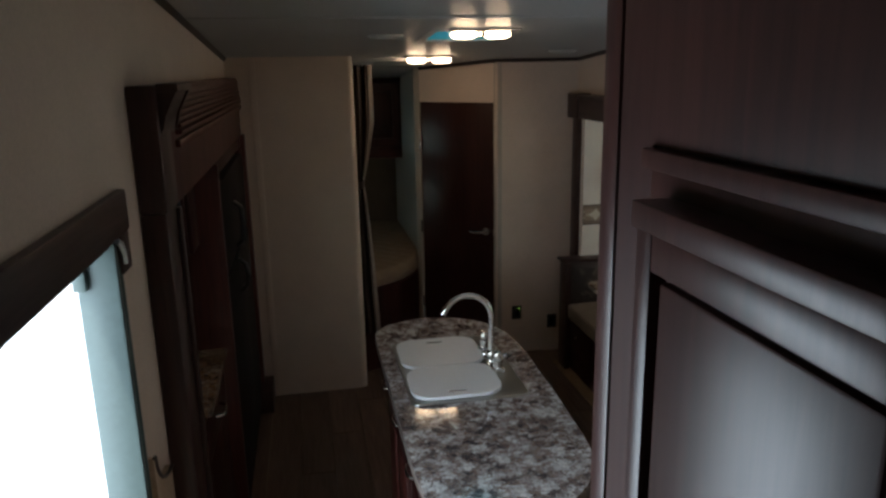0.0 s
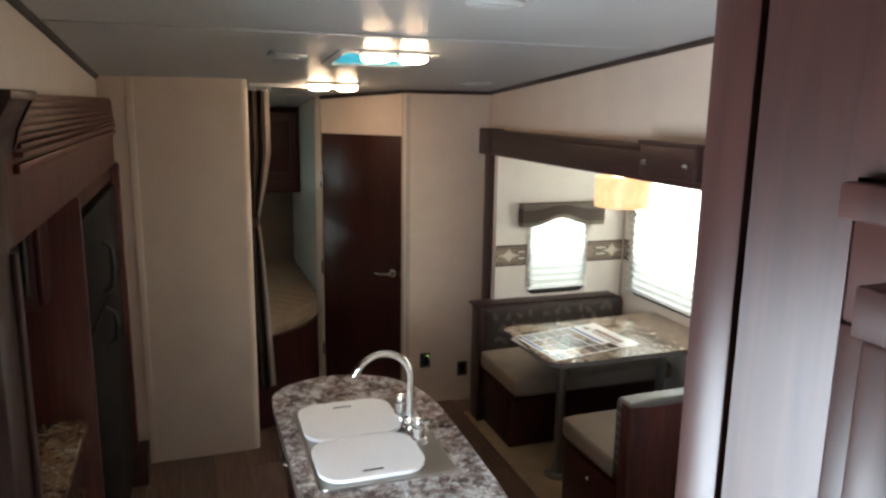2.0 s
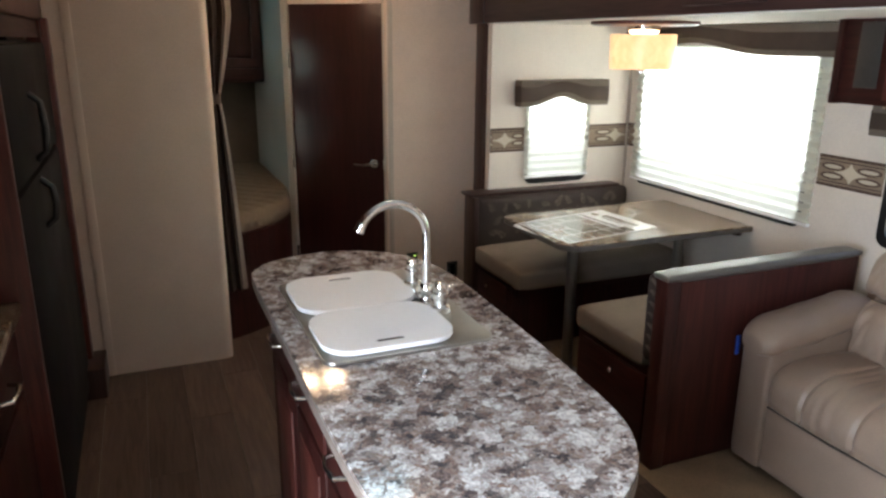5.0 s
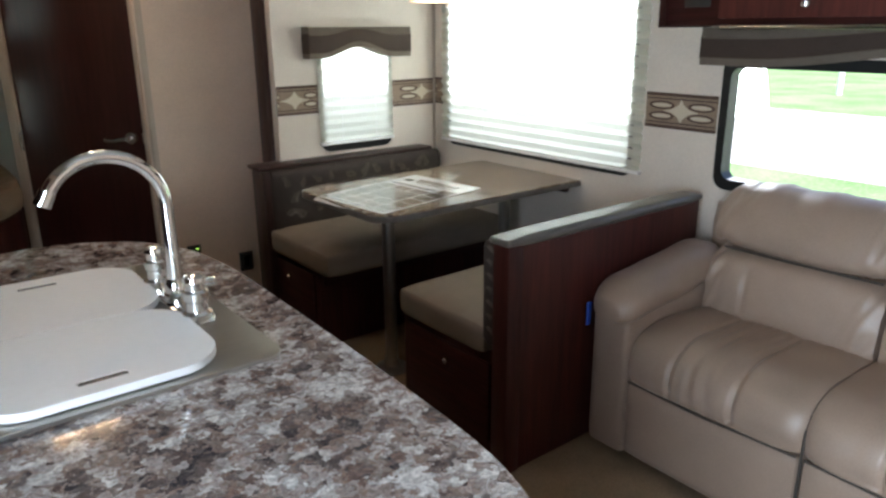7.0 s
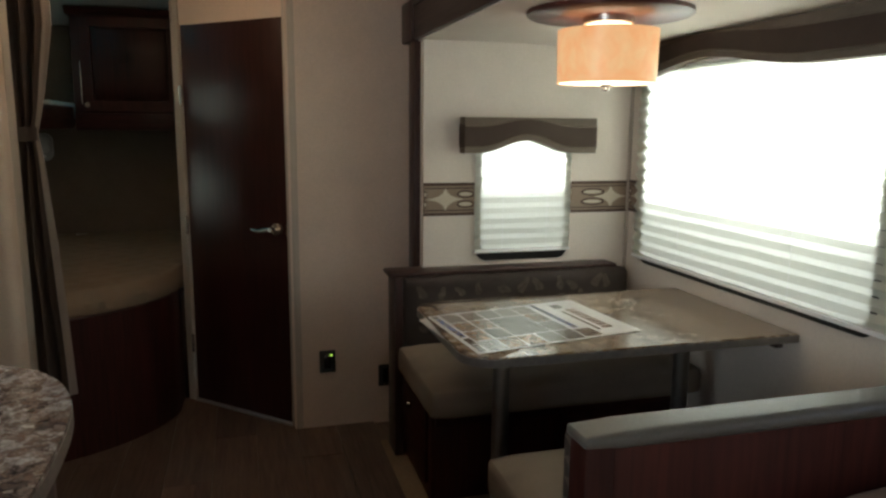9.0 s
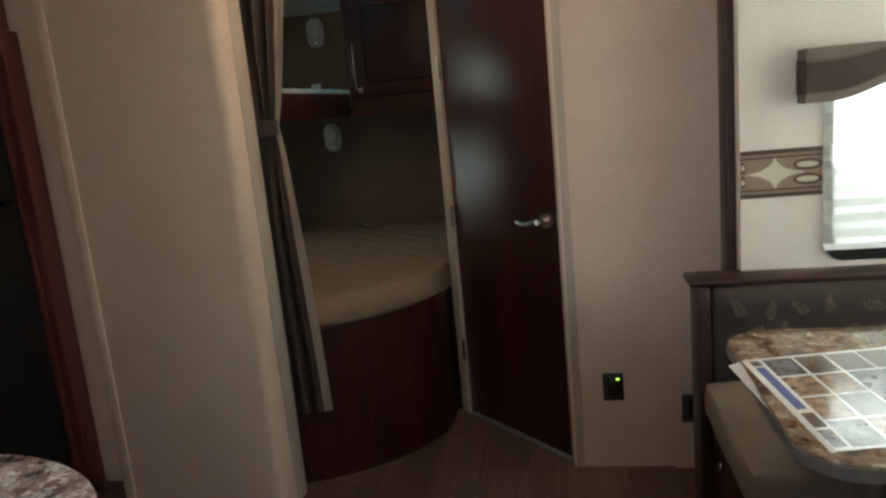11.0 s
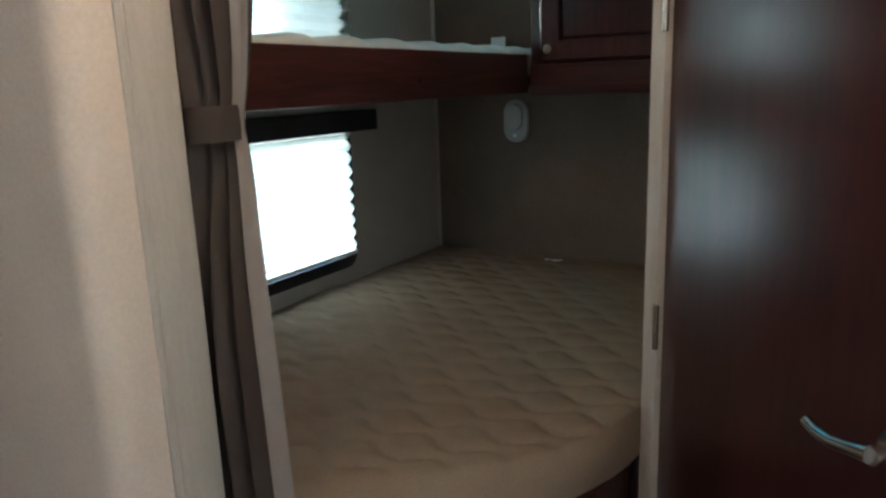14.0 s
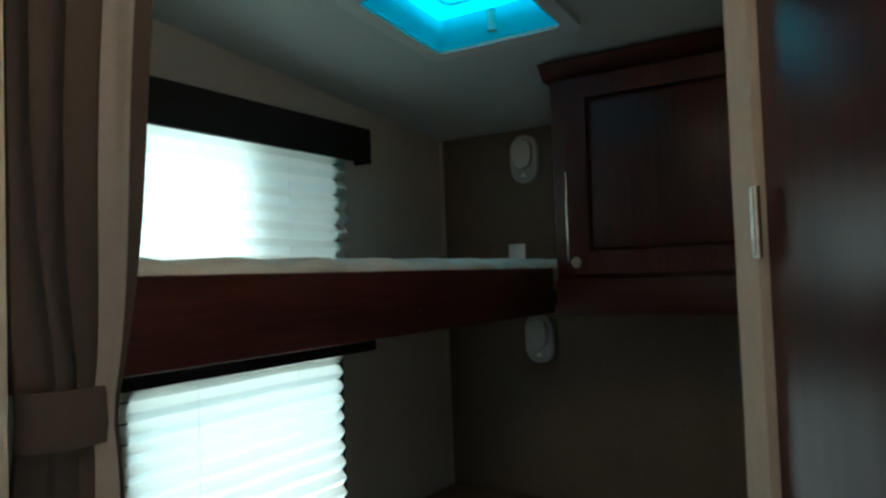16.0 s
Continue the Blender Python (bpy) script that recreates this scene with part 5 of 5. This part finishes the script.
# ---------- overhead cabinet and sofa ----------
oh = thing("overhead_cabinet", (2.95, 2.0, 1.4), "dark cherry overhead cabinet with smoked panels above the sofa", "cabinet")
part("body", box_mesh((2.80, 0.92, 1.402), (SLIDE_X - 0.002, 2.885, SLIDE_TOP - 0.001), 0.004), CHERRY_Y, oh)
part("end_panel", box_mesh((2.785, 2.865, 1.398), (SLIDE_X - 0.002, 2.892, SLIDE_TOP - 0.002), 0.004), CHERRY, oh)
part("side_glass", box_mesh((2.795, 2.705, 1.462), (2.7985, 2.80, 1.70), 0.001), FROSTED, oh, "smoked grey panel")
for y0, y1 in ((2.02, 2.66), (1.36, 2.00)):
    d = part("door", ring(bmesh.new(), [(y0, 1.425), (y1, 1.425), (y1, 1.705), (y0, 1.705)], [(y0 + 0.05, 1.487), (y1 - 0.03, 1.487), (y1 - 0.03, 1.665), (y0 + 0.05, 1.665)], 2.776, 2.800, lambda u, v, w: (w, u, v)), MAHOGANY, oh)
    part("panel", box_mesh((2.786, y0 + 0.045, 1.480), (2.792, y1 - 0.025, 1.670)), FROSTED, d, "smoked grey panel")
    part("knob", spin(bmesh.new(), (2.764, (y0 + y1) / 2 + 0.04, 1.462), [(0.006, -0.012), (0.014, -0.006), (0.014, 0.006), (0.006, 0.012)], 16), NICKEL, d)
part("light_rail", box_mesh((2.79, 0.92, 1.392), (2.80, 2.66, 1.404), 0.002), NICKEL, oh)

sofa = thing("sofa", (2.65, 2.0, 0.0), "taupe leather reclining sofa with padded arms", "sofa")
part("base", soft_box(bmesh.new(), (2.38, 1.30, 0.03), (3.0, 2.70, 0.36), 0.03, (0.0, 0, 0), 8), LEATHER, sofa)
def pillow(bm, profile, lo, hi, put, shrink=0.18, flat=8, steps=84, swell=None):
    """A stuffed cushion: a closed profile drawn along from lo to hi, drawn in towards its ends; swell(f, a, b) adds creases."""
    line = spline(profile, 6)
    ca, cb = sum(p[0] for p in line) / len(line), sum(p[1] for p in line) / len(line)
    rings = []
    for i in range(steps + 1):
        f = 0.5 - 0.5 * math.cos(math.pi * i / steps) if shrink > 0.3 else i / steps
        s = 1 - shrink * abs(2 * f - 1) ** flat
        row = []
        for a, b in line:
            d = Vector((a - ca, b - cb))
            q = d * s + d.normalized() * (swell(f, a, b) if swell else 0)
            row.append(bm.verts.new(put(ca + q.x, lo + (hi - lo) * f, cb + q.y)))
        rings.append(row)
    n = len(line)
    for p, q in zip(rings, rings[1:]):
        for k in range(n):
            bm.faces.new((p[k], p[(k + 1) % n], q[(k + 1) % n], q[k]))
    bm.faces.new(rings[0][::-1])
    bm.faces.new(rings[-1])
    return bm


along_y = lambda a, u, b: (a, u, b)
along_x = lambda a, u, b: (u, a, b)
bell = lambda v, w: math.exp(-(v / w) ** 2)
for y0, y1, cracks, seed in ((2.028, 2.588, (0.36, 0.72), 1), (1.462, 2.024, (0.3, 0.66), 4)):
    def seat_swell(f, a, b, cracks=cracks, seed=seed):
        if b < 0.33 or a > 2.8:
            return 0
        fine = 0.006 * noise.noise((f * 24, a * 5 + b * 5, seed)) * bell(f - 0.54, 0.22)
        return fine - 0.010 * sum(bell(f - c - 0.012 * noise.noise((a * 6, b * 6, c)), 0.016) for c in cracks) + 0.006 * noise.noise((f * 5, a * 7, seed))
    s = part("seat", pillow(bmesh.new(), [(2.88, 0.30), (2.60, 0.30), (2.365, 0.312), (2.332, 0.345), (2.332, 0.40), (2.365, 0.456), (2.45, 0.490), (2.60, 0.494), (2.75, 0.484), (2.88, 0.46)], y0, y1, along_y, 0.10, 10, 110, seat_swell), LEATHER, sofa)
    part("footrest", soft_box(bmesh.new(), (2.340, y0 + 0.002, 0.055), (2.44, y1 - 0.002, 0.318), 0.022, (0.008, 0, 0), 10), LEATHER, sofa)
    part("seam", tube(bmesh.new(), [(2.342, y0 + 0.01, 0.318), (2.336, (y0 + y1) / 2, 0.314), (2.342, y1 - 0.01, 0.318)], 0.0035, 6), SEAM, s)

    def back_swell(f, a, b, seed=seed):
        edge = bell(min(f, 1 - f), 0.16)
        pleat = 0.013 * noise.noise((f * 20 + b * 16, b * 9 - f * 6, seed)) * edge
        return pleat + 0.008 * noise.noise((f * 6, b * 8, seed + 3)) + 0.003 * noise.noise((f * 14 - b * 20, b * 12, seed + 8)) - 0.005 * bell(f - 0.74, 0.02) * (b < 0.66)
    part("lumbar_cushion", pillow(bmesh.new(), [(2.95, 0.40), (2.77, 0.41), (2.728, 0.45), (2.720, 0.52), (2.736, 0.62), (2.785, 0.682), (2.97, 0.692)], y0 + 0.004, y1 - 0.004, along_y, 0.14, 8, 96, back_swell), LEATHER, sofa)
    part("head_cushion", pillow(bmesh.new(), [(3.0, 0.694), (2.84, 0.690), (2.768, 0.708), (2.748, 0.755), (2.782, 0.83), (2.84, 0.888), (2.93, 0.90), (3.01, 0.86)], y0 + 0.006, y1 - 0.006, along_y, 0.16, 8, 96, back_swell), LEATHER, sofa)
    part("seam", tube(bmesh.new(), [(2.79, y0 + 0.03, 0.690), (2.785, (y0 + y1) / 2, 0.690), (2.79, y1 - 0.03, 0.690)], 0.004, 6), SEAM, sofa)
part("seam", tube(bmesh.new(), [(2.84, 2.026, 0.44), (2.60, 2.026, 0.452), (2.45, 2.026, 0.452), (2.375, 2.026, 0.43), (2.352, 2.026, 0.39), (2.350, 2.026, 0.32), (2.348, 2.026, 0.06)], 0.004, 6), SEAM, sofa, "dark split between the seats")
for y0, y1 in ((2.59, 2.762), (1.285, 1.455)):
    arm = part("arm", soft_box(bmesh.new(), (2.355, y0 + 0.006, 0.03), (2.93, y1 - 0.012, 0.565), 0.025, (0.004, 0.004, 0), 10), LEATHER, sofa)

    def droop(a, u, b):
        return (u, a, b - 0.034 * max(0, (2.46 - u) / 0.14) ** 1.7 + 0.055 * max(0, (u - 2.45) / 0.45))
    part("arm_pad", pillow(bmesh.new(), [(y0 - 0.010, 0.540), (y0 - 0.006, 0.594), (y0 + 0.045, 0.628), (y1 - 0.05, 0.630), (y1 - 0.012, 0.606), (y1 - 0.004, 0.555), (y1 - 0.03, 0.520), (y0 + 0.03, 0.512)], 2.326, 2.885, droop, 0.45, 9, 60,
                           lambda f, a, b: 0.004 * noise.noise((f * 7, a * 12, b * 12))), LEATHER, arm)
part("back_frame", soft_box(bmesh.new(), (2.95, 1.33, 0.05), (3.055, 2.72, 0.80), 0.04, (0, 0, 0), 8), LEATHER, sofa)
part("tag", box_mesh((2.338, 2.756, 0.455), (2.356, 2.763, 0.535), 0.001), BLUE_TAG, sofa, "blue cloth tag")


# ---------- ceiling lights and vents ----------
def twin_light(x, y):
    """Two small lit glass shades on one white base."""
    z = roof(y)
    t = thing("ceiling_light", (x, y, z), "lit twin-glass ceiling light with warm bulbs", "light", "twin ceiling lights")
    part("base", box_mesh((x - 0.15, y - 0.05, z - 0.012), (x + 0.15, y + 0.05, z + 0.004), 0.005), WHITE_PLASTIC, t)
    for s in (-1, 1):
        part("glass_shade", soft_box(bmesh.new(), (x + s * 0.078 - 0.057, y - 0.045, z - 0.040), (x + s * 0.078 + 0.057, y + 0.045, z - 0.012), 0.013, (0, 0, 0.004), 6, lambda a, b, c, s=s: (x + s * 0.078 + (a - x - s * 0.078) * (1 - 5.0 * max(0, z - 0.02 - c)), b, c)), LAMP_GLASS, t, "glowing warm glass shade")
    part("clip", box_mesh((x - 0.008, y - 0.054, z - 0.036), (x + 0.008, y + 0.054, z - 0.008), 0.002), NICKEL, t)


twin_light(1.135, 3.36)
twin_light(1.10, 4.56)


def round_vent(x, y):
    z = roof(y)
    t = thing("ceiling_vent", (x, y, z), "small round white air vent in the ceiling", "vent", "round ceiling vents")
    part("rim", spin(bmesh.new(), (x, y, z), [(0.085, 0.002), (0.085, -0.006), (0.07, -0.014), (0.055, -0.010)], 32), WHITE_PLASTIC, t)
    for k in (-1, 0, 1):
        part("slat", box_mesh((x - 0.045, y + k * 0.025 - 0.008, z - 0.017), (x + 0.045, y + k * 0.025 + 0.008, z - 0.011), 0.002), WHITE_PLASTIC, t)


for p in ((0.72, 3.55), (1.89, 4.34), (1.16, 2.37)):
    round_vent(*p)


def roof_vent(x0, x1, y0, y1):
    """A square roof vent: garnish ring, shaft and a tinted lid that lets daylight in."""
    ym = (y0 + y1) / 2
    t = thing("roof_vent", ((x0 + x1) / 2, ym, roof(ym)), "square roof vent with a turquoise translucent lid", "vent", "roof vents")
    up = lambda u, v, w: (u, v, roof(v) + w)
    part("garnish", ring(bmesh.new(), round_rect(x0 - 0.035, x1 + 0.035, y0 - 0.035, y1 + 0.035, 0.03), round_rect(x0 + 0.004, x1 - 0.004, y0 + 0.004, y1 - 0.004, 0.02), -0.008, 0.004, up), WHITE_PLASTIC, t)
    part("shaft", ring(bmesh.new(), round_rect(x0 - 0.002, x1 + 0.002, y0 - 0.002, y1 + 0.002, 0.02), round_rect(x0 + 0.012, x1 - 0.012, y0 + 0.012, y1 - 0.012, 0.02), 0.0, 0.075, up), VENT_BLUE, t, "translucent turquoise shaft wall")
    part("lid", slab(bmesh.new(), round_rect(x0 - 0.02, x1 + 0.02, y0 - 0.02, y1 + 0.02, 0.03), 0.078, 0.081, up), VENT_BLUE, t, "turquoise translucent lid")
    part("lid_rib", ring(bmesh.new(), round_rect(x0 + 0.07, x1 - 0.07, y0 + 0.07, y1 - 0.07, 0.02), round_rect(x0 + 0.078, x1 - 0.078, y0 + 0.078, y1 - 0.078, 0.02), 0.073, 0.078, up), VENT_BLUE, t)
    part("crank", rod(bmesh.new(), up((x0 + x1) / 2, y1 - 0.03, 0.01), up((x0 + x1) / 2, y1 - 0.03, 0.06), 0.012), WHITE_PLASTIC, t)


roof_vent(0.93, 1.30, 3.37, 3.74)
roof_vent(0.34, 0.68, 5.50, 5.84)

# ---------- bunk room ----------
def bed_front(x):
    """Where the curved front of the lower bed runs."""
    f = min(0.9995, max(0.0, (x - 0.2) / 0.915))
    return 5.375 - 0.735 * (1 - f ** 2.15) ** (1 / 2.15)


bed = thing("lower_bunk", (0.5, 5.5, 0.0), "lower bunk with a curved dark front and a tan quilted mattress", "bed")
bm = bmesh.new()
line = [(x, bed_front(x)) for x in [LEFT + 0.006 + 0.02 * k for k in range(int((1.11 - LEFT) / 0.02))]]
slab(bm, line + [(1.112, BUNK_REAR - 0.002), (LEFT + 0.006, BUNK_REAR - 0.002)], 0.0, 0.588)
part("base", bm, CHERRY, bed)
part("base_stile", box_mesh((1.094, 5.345, 0.0), (1.1145, 5.40, 0.57), 0.004), ESPRESSO, bed)
bm = bmesh.new()
NU, NV = 120, 230
rows = []
for i in range(NU + 1):
    x = LEFT + 0.008 + (1.112 - LEFT - 0.008) * (1 - (1 - i / NU) ** 1.6)
    yf = bed_front(x) + 0.038
    row = []
    for j in range(NV + 1):
        y = yf + (BUNK_REAR - 0.004 - yf) * (j / NV) ** 1.25
        d = y - yf
        near = min(abs(y / 0.076 - k - (0.26 if k % 2 else -0.26) * math.sin(2 * math.pi * x / 0.16)) for k in range(round(y / 0.076) - 1, round(y / 0.076) + 2))
        q = 0.015 * min(1.0, near / 0.42) ** 0.55
        z = 0.688 + q * min(1, d / 0.1, (x - LEFT) / 0.07, (BUNK_REAR - y) / 0.07) + 0.006 * noise.noise((x * 4, y * 4, 0)) - 0.03 * max(0, 1 - d / 0.05) ** 2
        row.append(bm.verts.new((x, y, z)))
    rows.append(row)
skirt = []
for i in range(NU + 1):
    v = rows[i][0].co
    x, y = v.x, v.y
    fold = 0.010 * noise.noise((x * 26, 0.5, 4)) + 0.004 * noise.noise((x * 60, 1.5, 4))
    skirt.append([bm.verts.new((x + 0.003, y - 0.013 - fold, 0.64)), bm.verts.new((x + 0.003, y - 0.012 + fold, 0.60)), bm.verts.new((x, y, 0.586))])
for i in range(NU):
    for j in range(NV):
        bm.faces.new((rows[i][j], rows[i + 1][j], rows[i + 1][j + 1], rows[i][j + 1]))
    chain_a, chain_b = [rows[i][0]] + skirt[i], [rows[i + 1][0]] + skirt[i + 1]
    for k in range(3):
        bm.faces.new((chain_a[k], chain_b[k], chain_b[k + 1], chain_a[k + 1]))
part("mattress", bm, MATTRESS_TAN, bed, "tan quilted mattress with a curved front")
part("label", box_mesh((0.42, 6.455, 0.693), (0.485, 6.495, 0.700), 0.001), PAPER, bed, "small white sewn label")

up = thing("upper_bunk", (0.2, 5.5, 1.345), "upper bunk with a dark rail and a pale quilted mattress", "bed")
part("deck", box_mesh((LEFT + 0.006, 4.604, 1.36), (0.515, BUNK_REAR - 0.002, 1.395), 0.002), CHERRY_Y, up)
part("rail", box_mesh((0.515, 4.604, 1.340), (0.538, 6.05, 1.458), 0.004), CHERRY_Y, up)
part("screw_cap", rod(bmesh.new(), (0.537, 5.42, 1.385), (0.541, 5.42, 1.385), 0.006), NICKEL, up)
bm = bmesh.new()


def tuft(x, y, z):
    puffed = 0.016 * abs(math.sin(math.pi * y / 0.17)) ** 0.7 * (1 if z > 1.42 else 0.2)
    return (x, y, z + puffed)


soft_box(bm, (LEFT + 0.08, 4.615, 1.396), (0.530, 6.50, 1.466), 0.026, (0, 0, 0.004), 46, tuft)
part("mattress", bm, MATTRESS_PALE, up, "pale quilted mattress")
card = solo("paper_card", box_mesh((0.185, 6.49, 1.466), (0.245, 6.494, 1.545), 0.001), PAPER, (0.215, 6.49, 1.466), "small white card standing on the upper bunk mattress", "card")

bc = thing("bunk_cabinet", (0.83, 6.3, 1.33), "dark cherry wall cabinet with a raised-panel door in the bunk room", "cabinet")
part("body", box_mesh((0.546, 6.052, 1.332), (1.112, BUNK_REAR - 0.002, 1.975), 0.004), CHERRY, bc)
part("crown", slab(bmesh.new(), [(6.052, 1.945), (6.040, 1.95), (6.018, 1.985), (6.010, roof(6.0) - 0.012), (6.2, roof(6.0) - 0.025), (6.2, 1.945)], 0.530, 1.112, lambda u, v, w: (w, u, v)), CHERRY_X, bc, "moulded crown")
part("lower_rail", box_mesh((0.546, 6.042, 1.332), (1.112, 6.054, 1.425), 0.004), CHERRY_X, bc)
d = part("door", ring(bmesh.new(), [(0.592, 1.438), (1.09, 1.438), (1.09, 1.935), (0.592, 1.935)], [(0.648, 1.492), (1.04, 1.492), (1.04, 1.885), (0.648, 1.885)], 6.030, 6.051, lambda u, v, w: (u, w, v)), CHERRY, bc)
part("panel", box_mesh((0.654, 6.036, 1.498), (1.034, 6.050, 1.879), 0.008), CHERRY, d)
# Highlight along the door's edge, built as a thin nickel strip.
part("edge_highlight", box_mesh((0.588, 6.026, 1.47), (0.593, 6.034, 1.70), 0.001), NICKEL, d, "thin nickel strip imitating the highlight on the door's edge")
part("knob", rod(bmesh.new(), (0.619, 6.030, 1.468), (0.619, 6.008, 1.468), 0.008, 0.014), NICKEL, d)


def reading_light(x, z):
    t = thing("reading_light", (x, BUNK_REAR, z), "small white oval reading light, unlit, on the brown wall", "wall light", "bunk reading lights")
    face = lambda u, v, w: (u, BUNK_REAR - w, v)
    part("base", slab(bmesh.new(), round_rect(x - 0.05, x + 0.05, z - 0.083, z + 0.083, 0.046), 0.0, 0.022, face, 0.005), READING_WHITE, t)
    part("lens", slab(bmesh.new(), round_rect(x - 0.034, x + 0.034, z - 0.035, z + 0.066, 0.032), 0.022, 0.042, face, 0.008), LENS, t, "ribbed clear lens")
    part("switch", box_mesh((x - 0.008, BUNK_REAR - 0.028, z - 0.062), (x + 0.008, BUNK_REAR - 0.02, z - 0.05), 0.002), BOARD, t)


reading_light(0.263, 1.226)
reading_light(0.232, 1.837)
structure("trim_bunk_corner", box_mesh((LEFT + 0.004, BUNK_REAR - 0.012, 0.69), (LEFT + 0.016, BUNK_REAR + 0.001, 1.98), 0.002), TRIM_PALE, "pale corner moulding in the bunk room")

# ---------- bunk curtain ----------
cur = thing("curtain", (0.68, 4.65, 0.3), "taupe bunk curtain gathered and tied back beside the partition", "curtain")
TIE_Z, TOP_Z, LOW_Z = 1.328, 2.085, 0.30


def reach(z):
    """How far the gathered cloth reaches into the opening at a height."""
    if z > TIE_Z:
        return 0.668 + 0.076 * min(1.0, (z - TIE_Z) / 0.40) ** 0.8
    return 0.668 + 0.066 * ((TIE_Z - z) / (TIE_Z - LOW_Z)) ** 0.6


def cloth(bm, f0, f1, folds, deep, phase, back):
    grid = []
    n, k = 70, 72
    for j in range(n + 1):
        z = LOW_Z + (TOP_Z - LOW_Z) * j / n
        pinch = 1 - 0.5 * math.exp(-((z - TIE_Z) / 0.12) ** 2)
        row = []
        for i in range(k + 1):
            f = f0 + (f1 - f0) * i / k
            tied = math.exp(-((z - TIE_Z) / 0.22) ** 2)
            left = 0.575 + 0.030 * tied
            x = left + (reach(z) - left) * f
            wav = math.sin(2 * math.pi * folds * f + phase + 0.5 * math.sin(z * 2.3) + 1.6 * noise.noise((f * 2.2, z * 0.5, phase))) + 0.3 * math.sin(2 * math.pi * folds * 2.1 * f + 1.3 + z)
            y = 4.640 + 0.018 * tied + back + 0.055 * f + (deep * pinch * wav + 0.006 * noise.noise((f * 9, z * 3, 2))) * min(1.0, f / 0.12) - 0.034 * (1 - tied) * max(0.0, 1 - f / 0.12)
            row.append(bm.verts.new((x, max(y, 4.649 if x < 0.624 else 4.630), z)))
        grid.append(row)
    for j in range(n):
        for i in range(k):
            bm.faces.new((grid[j][i], grid[j][i + 1], grid[j + 1][i + 1], grid[j + 1][i]))
    return bm


part("cloth", cloth(bmesh.new(), 0.0, 0.97, 3.2, 0.024, 0.6, 0.0), CURTAIN, cur)
part("lining", cloth(bmesh.new(), 0.90, 1.07, 0.8, 0.008, 0.2, -0.006), CURTAIN_LINING, cur, "paler lining along the leading edge")
part("tieback", ring(bmesh.new(), round_rect(0.600, 0.675, 4.648, 4.732, 0.033), round_rect(0.604, 0.671, 4.652, 4.728, 0.031), TIE_Z - 0.026, TIE_Z + 0.026, lambda u, v, w: (u, v, w + 0.06 * (u - 0.65))), CURTAIN, cur, "cloth tieback")
rail = thing("curtain_rail", (0.72, 4.66, 2.1), "short white curtain track with hooks on the ceiling", "curtain rail")
part("track", box_mesh((0.64, 4.645, roof(4.65) - 0.02), (1.08, 4.67, roof(4.65) + 0.004), 0.003), WHITE_PLASTIC, rail)
for k in range(6):
    x = 0.65 + 0.022 * k
    part("hook", rod(bmesh.new(), (x, 4.657, roof(4.65) - 0.045), (x, 4.657, roof(4.65) - 0.018), 0.004, n=8), WHITE_PLASTIC, rail)

# ---------- floor planks ----------
PLANK_W, PLANK_L, GAP = 0.178, 1.10, 0.0008
plank_bm = box_mesh((GAP, GAP, -0.012), (PLANK_W - GAP, PLANK_L - GAP, 0.0), 0.0012, 1)
plank_me = mesh_of("plank", plank_bm, PLANK, (0, 0, 0))
for r in range(12):
    x = LEFT - 0.05 + r * PLANK_W
    shift = (r * 0.37) % 1.0 * PLANK_L
    for k in range(6):
        y = 0.45 + shift + k * PLANK_L
        if y + PLANK_L > 6.4 or x + PLANK_W > 2.0:
            continue
        ob = new("plank", plank_me)
        ob.parent, ob.location = floor, (x, y, 0.0)
